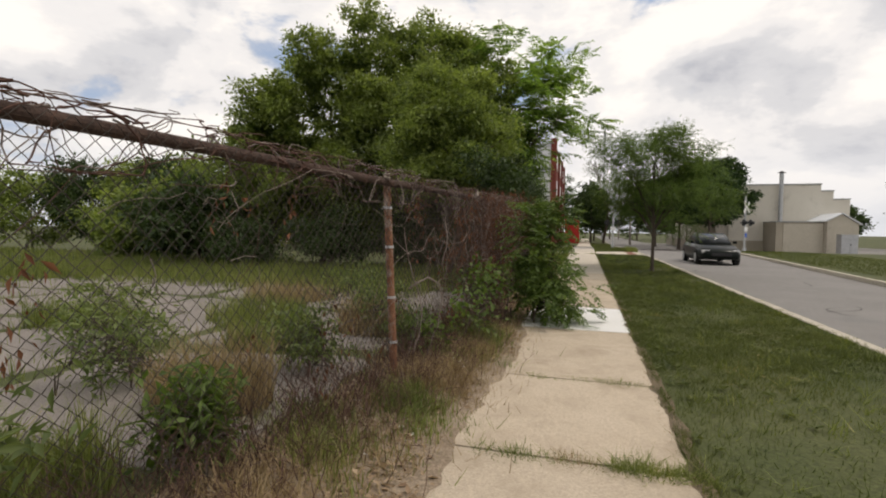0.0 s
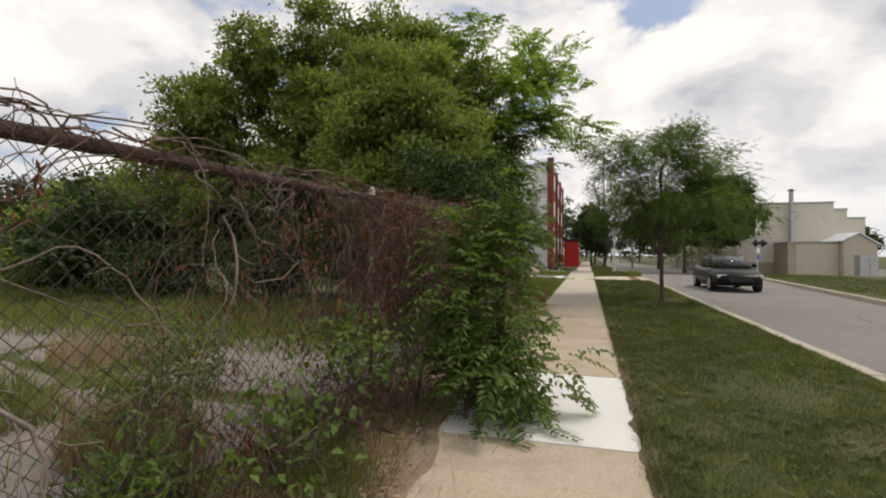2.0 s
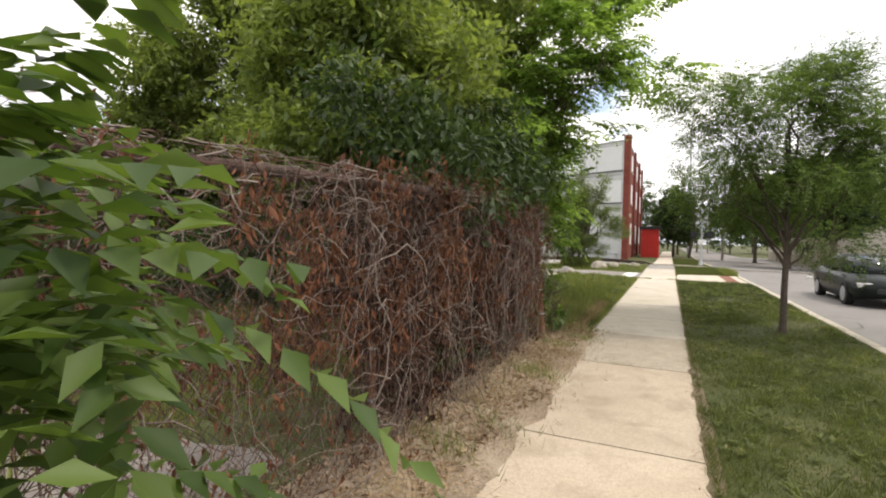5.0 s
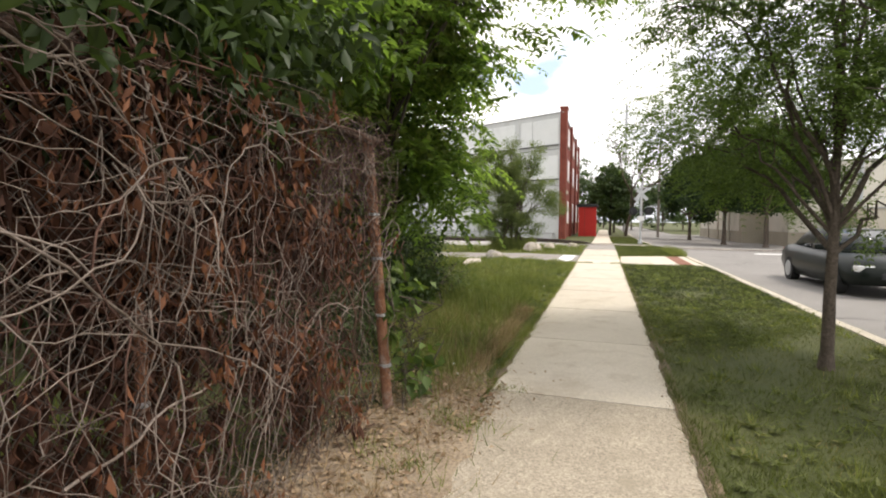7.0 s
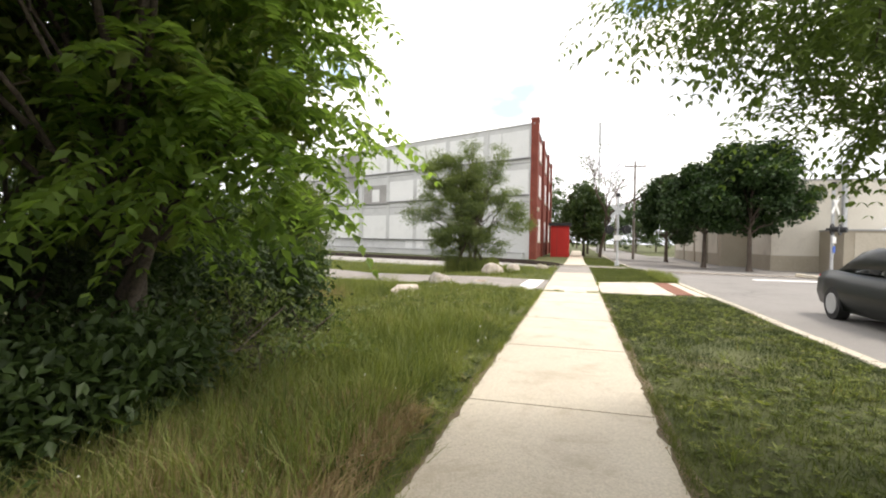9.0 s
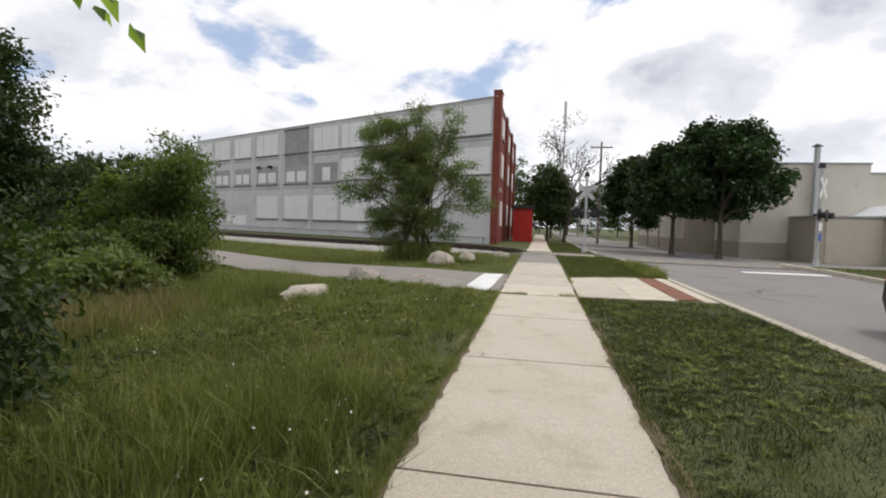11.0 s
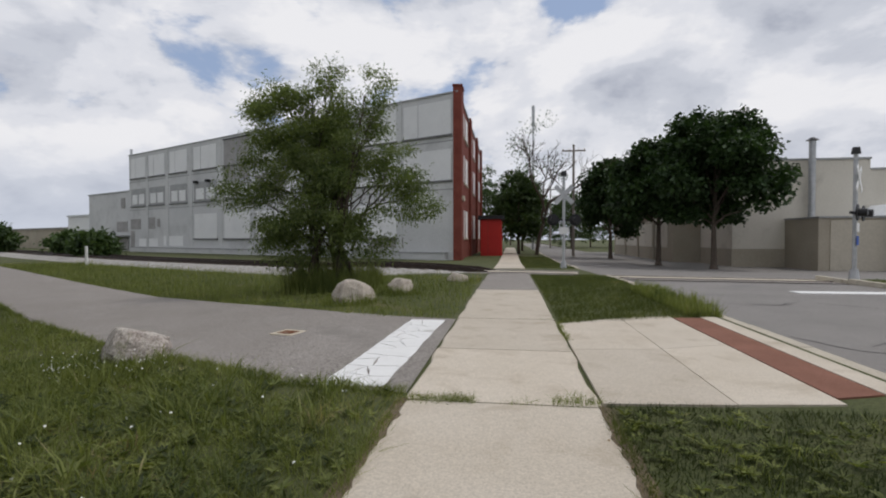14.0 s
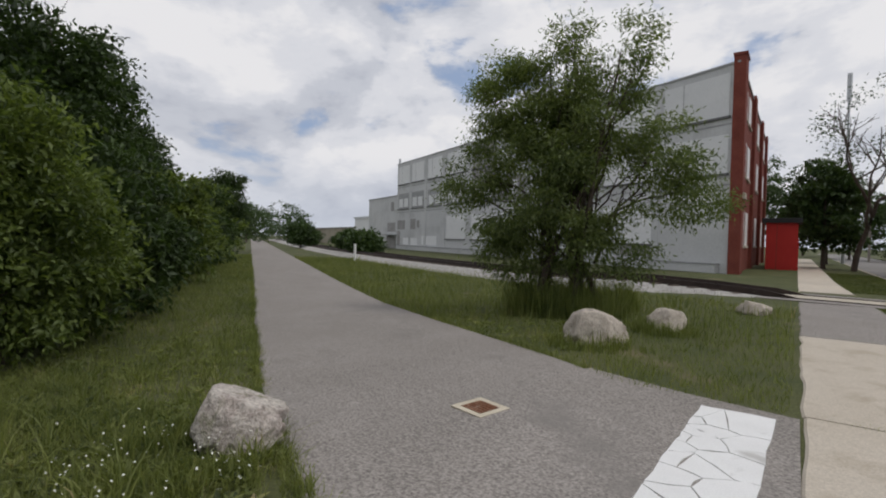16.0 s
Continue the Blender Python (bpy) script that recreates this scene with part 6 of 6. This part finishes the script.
o_ = o_ + trail_far(s_) - 0.03
x, y = TD[0] * s_ + TN[0] * o_, TD[1] * s_ + TN[1] * o_
m = (x < -0.82) & (y > 32.5) & (y < np.interp(-x, [0, 2, 7, 14, 24, 40], [43.4, 43.4, 44.6, 47.4, 52.0, 61]))
blades("trail_grass", "rough grass between trail and railway", L_TALL, x[m], y[m], 0.10, 0.011)
m &= rng.random(len(x)) < 0.12
m &= y > 35
blades("long_grass", "tall weeds before the railway", L_TALL, x[m], y[m], 0.27, 0.012, 0.4)
x, y = area(7000, -5.6, -3.4, 36.2, 38.2)
blades("long_grass", "tall dark weeds round the stems of the tree", L_TALL, x, y, 0.55, 0.012, 0.35)
for bx, by, n, r in ((-3.8, 29.35, 2600, 0.65), (-3.05, 34.1, 700, 0.55), (-2.45, 35.8, 900, 0.5), (-3.98, 27.2, 900, 0.65)):
    a, q = rng.uniform(0, 6.283, n), r * np.sqrt(rng.uniform(0.2, 1, n))
    x, y = bx + np.cos(a) * q, by + np.sin(a) * q
    m = off_trail(x, y)
    blades("boulder_weeds", "weeds round the foot of a boulder", L_TALL, x[m], y[m], 0.17, 0.011, 0.6)
x, y = area(30000, 9.3, 15.5, 14, 42, lambda x, y: x > 8.5 + (y - 15.4) * 0.09 + 0.2)
blades("verge_grass", "grass on the far verge", L_GRASS, x, y, 0.08, 0.02)
x, y = area(60000, -13, -1.9, -6, 13.5, None, 0.8)
ok = ~on_plate(x, y) | (rng.random(len(x)) < 0.07)
blades("lot_grass", "weeds and grass growing through the lot", L_TALL, x[ok], y[ok], 0.17, 0.010, 0.5)
x, y = area(15000, -16, -3.0, 7.5, 13.5)
blades("lot_grass", "tall grass at the back of the lot", L_TALL, x, y, 0.3, 0.014, 0.4)
x, y = area(14000, -40, -12, 3, 18)
blades("lot_grass", "tall grass far back in the lot", L_TALL, x, y, 0.3, 0.03, 0.4)
n = 15000
y = rng.uniform(-1.5, 15.0, n)
x = np.interp(y, [-2, 4, 6, 14, 15], [-0.95, -0.95, -0.98, -0.98, -1.05]) + rng.normal(0, 0.22, n)
f = np.sin(y * 3.1) + np.sin(y * 7.7 + x * 4) + rng.normal(0, 0.5, n)
blades("dry_grass", "dry straw and dead grass under the fence", L_DRYGRASS, x[f > 0.1], y[f > 0.1], 0.11, 0.006, 1.1, 0.02)
blades("green_tufts", "green tufts in the dirt under the fence", L_TALL, x[f < -1.0], y[f < -1.0], 0.13, 0.007, 0.8, 0.02)


n = 16000
y = rng.uniform(-1.5, 5.6, n)
x = np.interp(y, [-2, 6], [-1.3, -1.15]) + rng.normal(0, 0.3, n)
f = np.sin(y * 2.3 + 1) + np.sin(y * 5.1 + x * 5) + rng.normal(0, 0.5, n)
m = x < -0.72
blades("dry_grass", "matted dry grass at the foot of the fence", L_DRYGRASS, x[m & (f > 0.3)], y[m & (f > 0.3)], 0.15, 0.006, 1.0, 0.02)
blades("green_tufts", "green weeds at the foot of the fence", L_TALL, x[m & (f < -0.8)], y[m & (f < -0.8)], 0.17, 0.009, 0.7, 0.02)
for cx, cy, q, mt, h in ((-2.6, 1.6, 0.5, L_DRYGRASS, 0.4), (-3.3, 3.4, 0.6, L_TALL, 0.3), (-2.5, 4.4, 0.5, L_DRYGRASS, 0.45), (-4.4, 4.6, 0.8, L_TALL, 0.32), (-5.2, 6.6, 0.9, L_DRYGRASS, 0.3), (-2.4, 0.2, 0.4, L_TALL, 0.35), (-6.5, 3.6, 0.8, L_TALL, 0.3)):
    k = 1400
    a = rng.uniform(0, 6.283, k)
    r = q * np.sqrt(rng.random(k))
    blades("lot_weeds", "clump of tall weeds in the broken lot", mt, cx + np.cos(a) * r, cy + np.sin(a) * r * 0.7, h, 0.009, 0.45)


def tufts(name, label, n, x0, x1, y0, y1, h, mat, keep=None, per=15):
    """Coarse clumps of grass."""
    x, y = area(n, x0, x1, y0, y1, keep)
    k = len(x)
    x, y = np.repeat(x, per) + rng.normal(0, 0.04, k * per), np.repeat(y, per) + rng.normal(0, 0.04, k * per)
    return blades(name, label, mat, x, y, h, 0.011, 1.0)


tufts("grass_tufts", "coarse tufts in the rough lawn", 900, -6.5, -0.95, 15, 29, 0.19, L_TALL, off_trail)
tufts("grass_tufts", "coarse dark tufts in the rough lawn", 500, -6.5, -0.95, 15, 29, 0.15, L_GRASS, off_trail)
tufts("grass_tufts", "coarse tufts in the verge", 420, 0.95, 3.3, 0.5, 28.4, 0.11, L_TALL)
tufts("grass_tufts", "coarse tufts beside the trail", 260, -8, -3.0, 26, 33, 0.17, L_TALL, off_trail)
tufts("dry_tufts", "dry patches in the lawn", 160, -4.5, -0.9, 15, 28, 0.10, L_DRYGRASS, off_trail)
def rosettes(label, mat, n, x0, x1, y0, y1, keep=None, size=0.07):
    """Broad-leaved lawn weeds: flat rosettes of leaves, in drifts."""
    x, y = area(n, x0, x1, y0, y1, keep, 0.9)
    k = len(x)
    a = np.tile(np.arange(7) * 0.9, k) + np.repeat(rng.uniform(0, 6.28, k), 7)
    at = np.repeat(np.stack([x, y, slope(x, y) + 0.015], 1), 7, 0)
    way = np.stack([np.cos(a), np.sin(a), rng.uniform(0.1, 0.8, k * 7)], 1)
    L = size * np.repeat(rng.uniform(0.6, 1.5, k), 7) * rng.uniform(0.7, 1.2, k * 7)
    v, t = leaf_arrays(at, way, np.tile([[0, 0, 1.0]], (k * 7, 1)) + rng.normal(0, 0.3, (k * 7, 3)), L, L * 0.34)
    return tagged(fast_mesh("lawn_weeds", v, t, mat), label, "weeds", kind="stuff")


rosettes("broad-leaved weeds in the rough lawn", L_TALL, 4200, -6.5, -0.85, 15, 29.5, off_trail)
rosettes("dark broad-leaved weeds in the rough lawn", L_DARKGRASS, 3600, -6.5, -0.85, 17, 29.5, off_trail)
rosettes("broad-leaved weeds in the verge", L_GRASS, 2600, 0.85, 3.35, 0.5, 28.5, None, 0.055)
rosettes("clover and plantain in the verge", L_TALL, 1300, 0.85, 3.35, 17, 28.5, None, 0.05)
rosettes("broad-leaved weeds beside the trail", L_TALL, 1500, -9, -3.0, 24, 36, off_trail)
# ragged grass over the trail's edges
for sg in (1, -1):
    n = 9000
    s_ = rng.uniform(20, 44, n)
    o_ = (np.full(n, 22.83) if sg > 0 else trail_far(s_) - 0.02) + sg * (rng.normal(0, 0.035, n) - 0.01)
    blades("edge_grass", "ragged grass over the trail's edge", L_TALL, TD[0] * s_ + TN[0] * o_, TD[1] * s_ + TN[1] * o_, 0.07, 0.008, 1.0, 0.008)
n = 3000
q = rng.uniform(0.8, 4.3, n)
blades("edge_grass", "ragged grass at the trail's mouth", L_TALL, -q, np.interp(q, [0.77, 1.8, 2.75, 4.4], [28.72, 28.85, 29.2, 30.02]) + rng.normal(-0.01, 0.05, n), 0.09, 0.009, 1.0, 0.008)
# thin line of bare soil along the slabs
for sx, y0, y1 in ((1, 0.0, 28.6), (-1, 15.2, 28.6)):
    V, F = [], []
    yy = np.arange(y0, y1, 0.05)
    for y in yy:
        w = noise.fractal(Vector((y * 3.1, 5.0 * sx, 0)), 0.8, 2.0, 6)
        a_, b_ = 0.765 - 0.04 - 0.05 * w, 0.83 + 0.04 * noise.noise(Vector((y * 3, sx, 2)))
        for q, z in ((a_, 0.0205), (0.775, 0.024), (b_, 0.004)):
            V.append((sx * q, y, z))
    for j in range(len(yy) - 1):
        for i in range(2):
            a = j * 3 + i
            f = (a, a + 1, a + 4, a + 3)
            F.append(f if sx > 0 else f[::-1])
    tagged(mesh_object("edge_soil", V, F, M_SOIL), "thin bare soil along the slabs", "dirt", kind="structure")
# fringe along the slabs, and tufts in the joints
n = 16000
y = rng.uniform(0.5, 28.5, n)
blades("edge_grass", "grass creeping over the sidewalk's edge", L_GRASS, 0.79 - np.abs(rng.normal(0, 0.025, n)), y, 0.06, 0.006, 0.8, 0.012)
n = 8000
y = rng.uniform(15.5, 28.5, n)
blades("edge_grass", "grass creeping over the sidewalk's edge", L_TALL, -0.80 + np.abs(rng.normal(0, 0.03, n)), y, 0.08, 0.006, 0.8, 0.012)
for jy, x0, x1, n, h, mt in ((3.08, -0.35, 0.78, 700, 0.06, L_TALL), (1.45, -0.5, -0.2, 200, 0.06, L_TALL), (1.45, 0.0, 0.25, 180, 0.06, L_DRYGRASS), (1.43, 0.3, 0.85, 900, 0.09, L_TALL), (1.44, -0.3, 0.3, 400, 0.05, L_TALL), (12.67, -0.2, 0.05, 130, 0.06, L_TALL), (12.67, 0.45, 0.75, 80, 0.03, L_TALL), (14.92, -0.75, -0.45, 160, 0.06, L_TALL), (23.92, -0.8, -0.5, 160, 0.07, L_TALL), (23.92, -0.3, 0.0, 120, 0.03, L_TALL), (28.55, -0.75, -0.2, 800, 0.07, L_TALL), (28.55, 0.0, 0.3, 140, 0.05, L_TALL), (28.6, 0.4, 0.75, 260, 0.09, L_TALL), (32.5, -0.6, -0.1, 160, 0.035, L_TALL), (32.5, 0.15, 0.72, 200, 0.035, L_TALL), (36.9, -0.5, 0.6, 160, 0.03, L_TALL)):
    x, y = rng.uniform(x0, x1, n), jy + rng.normal(0, 0.045, n)
    blades("joint_weeds", "weeds growing in a joint of the sidewalk", mt, x, y, h * 0.8, 0.007, 1.3, 0.012)
n = 420
x, y = 0.775 + rng.normal(0, 0.02, n), rng.uniform(30.9, 32.2, n)
blades("joint_weeds", "weeds in the joint beside the ramp", L_TALL, x, y, 0.05, 0.006, 0.7, 0.012)

# ---- litter and small stones ----


def litter(name, label, n, x0, x1, y0, y1, mat, size, category, dense=None):
    x, y = area(n, x0, x1, y0, y1, dense)
    k = len(x)
    p = np.stack([x, y, slope(x, y) + 0.028 + rng.uniform(0, 0.02, k)], 1)
    w = rng.normal(0, 1, (k, 3)) * [[1, 1, 0.25]]
    L = size * rng.uniform(0.5, 1.5, k)
    v, t = leaf_arrays(p, w, rng.normal(0, 0.4, (k, 3)) + [[0, 0, 1.0]], L, L * rng.uniform(0.15, 0.6, k))
    return tagged(fast_mesh(name, v, t, mat), label, category, kind="stuff")


litter("leaf_litter", "dry leaves and twigs on the dirt under the fence", 15000, -1.75, -0.6, -2, 15.2, L_LITTER, 0.05, "litter", lambda x, y: (x < -0.74 + 0.16 * np.sin(y * 2.7) * np.sin(y * 0.9 + 1) + rng.normal(0, 0.05, len(x))))
litter("leaf_litter", "scattered dry leaves along the sidewalk's edge", 700, -0.75, -0.1, 8, 16, L_LITTER, 0.035, "litter", lambda x, y: rng.random(len(x)) < np.exp(-(x + 0.75) * 5))
litter("leaf_litter", "bits of dry grass along the slabs", 700, 0.66, 0.8, 0.5, 28, L_LITTER, 0.018, "litter")
litter("white_litter", "small pale scraps among the dirt", 160, -1.6, -0.8, 1, 5.5, L_FLOWER, 0.04, "litter")
x, y = area(260, -6, -0.9, 14.6, 29.5, off_trail)
p = np.stack([x, y, slope(x, y) + 0.13 + rng.uniform(0, 0.05, len(x))], 1)
v, t = leaf_arrays(p, rng.normal(0, 1, p.shape), rng.normal(0, 0.3, p.shape) + [[0, 0, 1]], np.full(len(p), 0.022), np.full(len(p), 0.02))
tagged(fast_mesh("clover_flowers", v, t, L_FLOWER), "tiny white flowers in the grass", "flowers", kind="stuff")
a, q = rng.uniform(0, 6.283, 110), 0.6 * np.sqrt(rng.uniform(0.25, 1, 110))
p = np.stack([-3.6 + np.cos(a) * q, 28.85 + np.sin(a) * q * 0.8, rng.uniform(0.06, 0.2, 110)], 1)
v, t = leaf_arrays(p, rng.normal(0, 1, p.shape), rng.normal(0, 0.3, p.shape) + [[0, 0, 1]], np.full(110, 0.015), np.full(110, 0.015))
tagged(fast_mesh("weed_flowers", v, t, L_FLOWER), "small white weed flowers round a boulder", "flowers", kind="stuff")
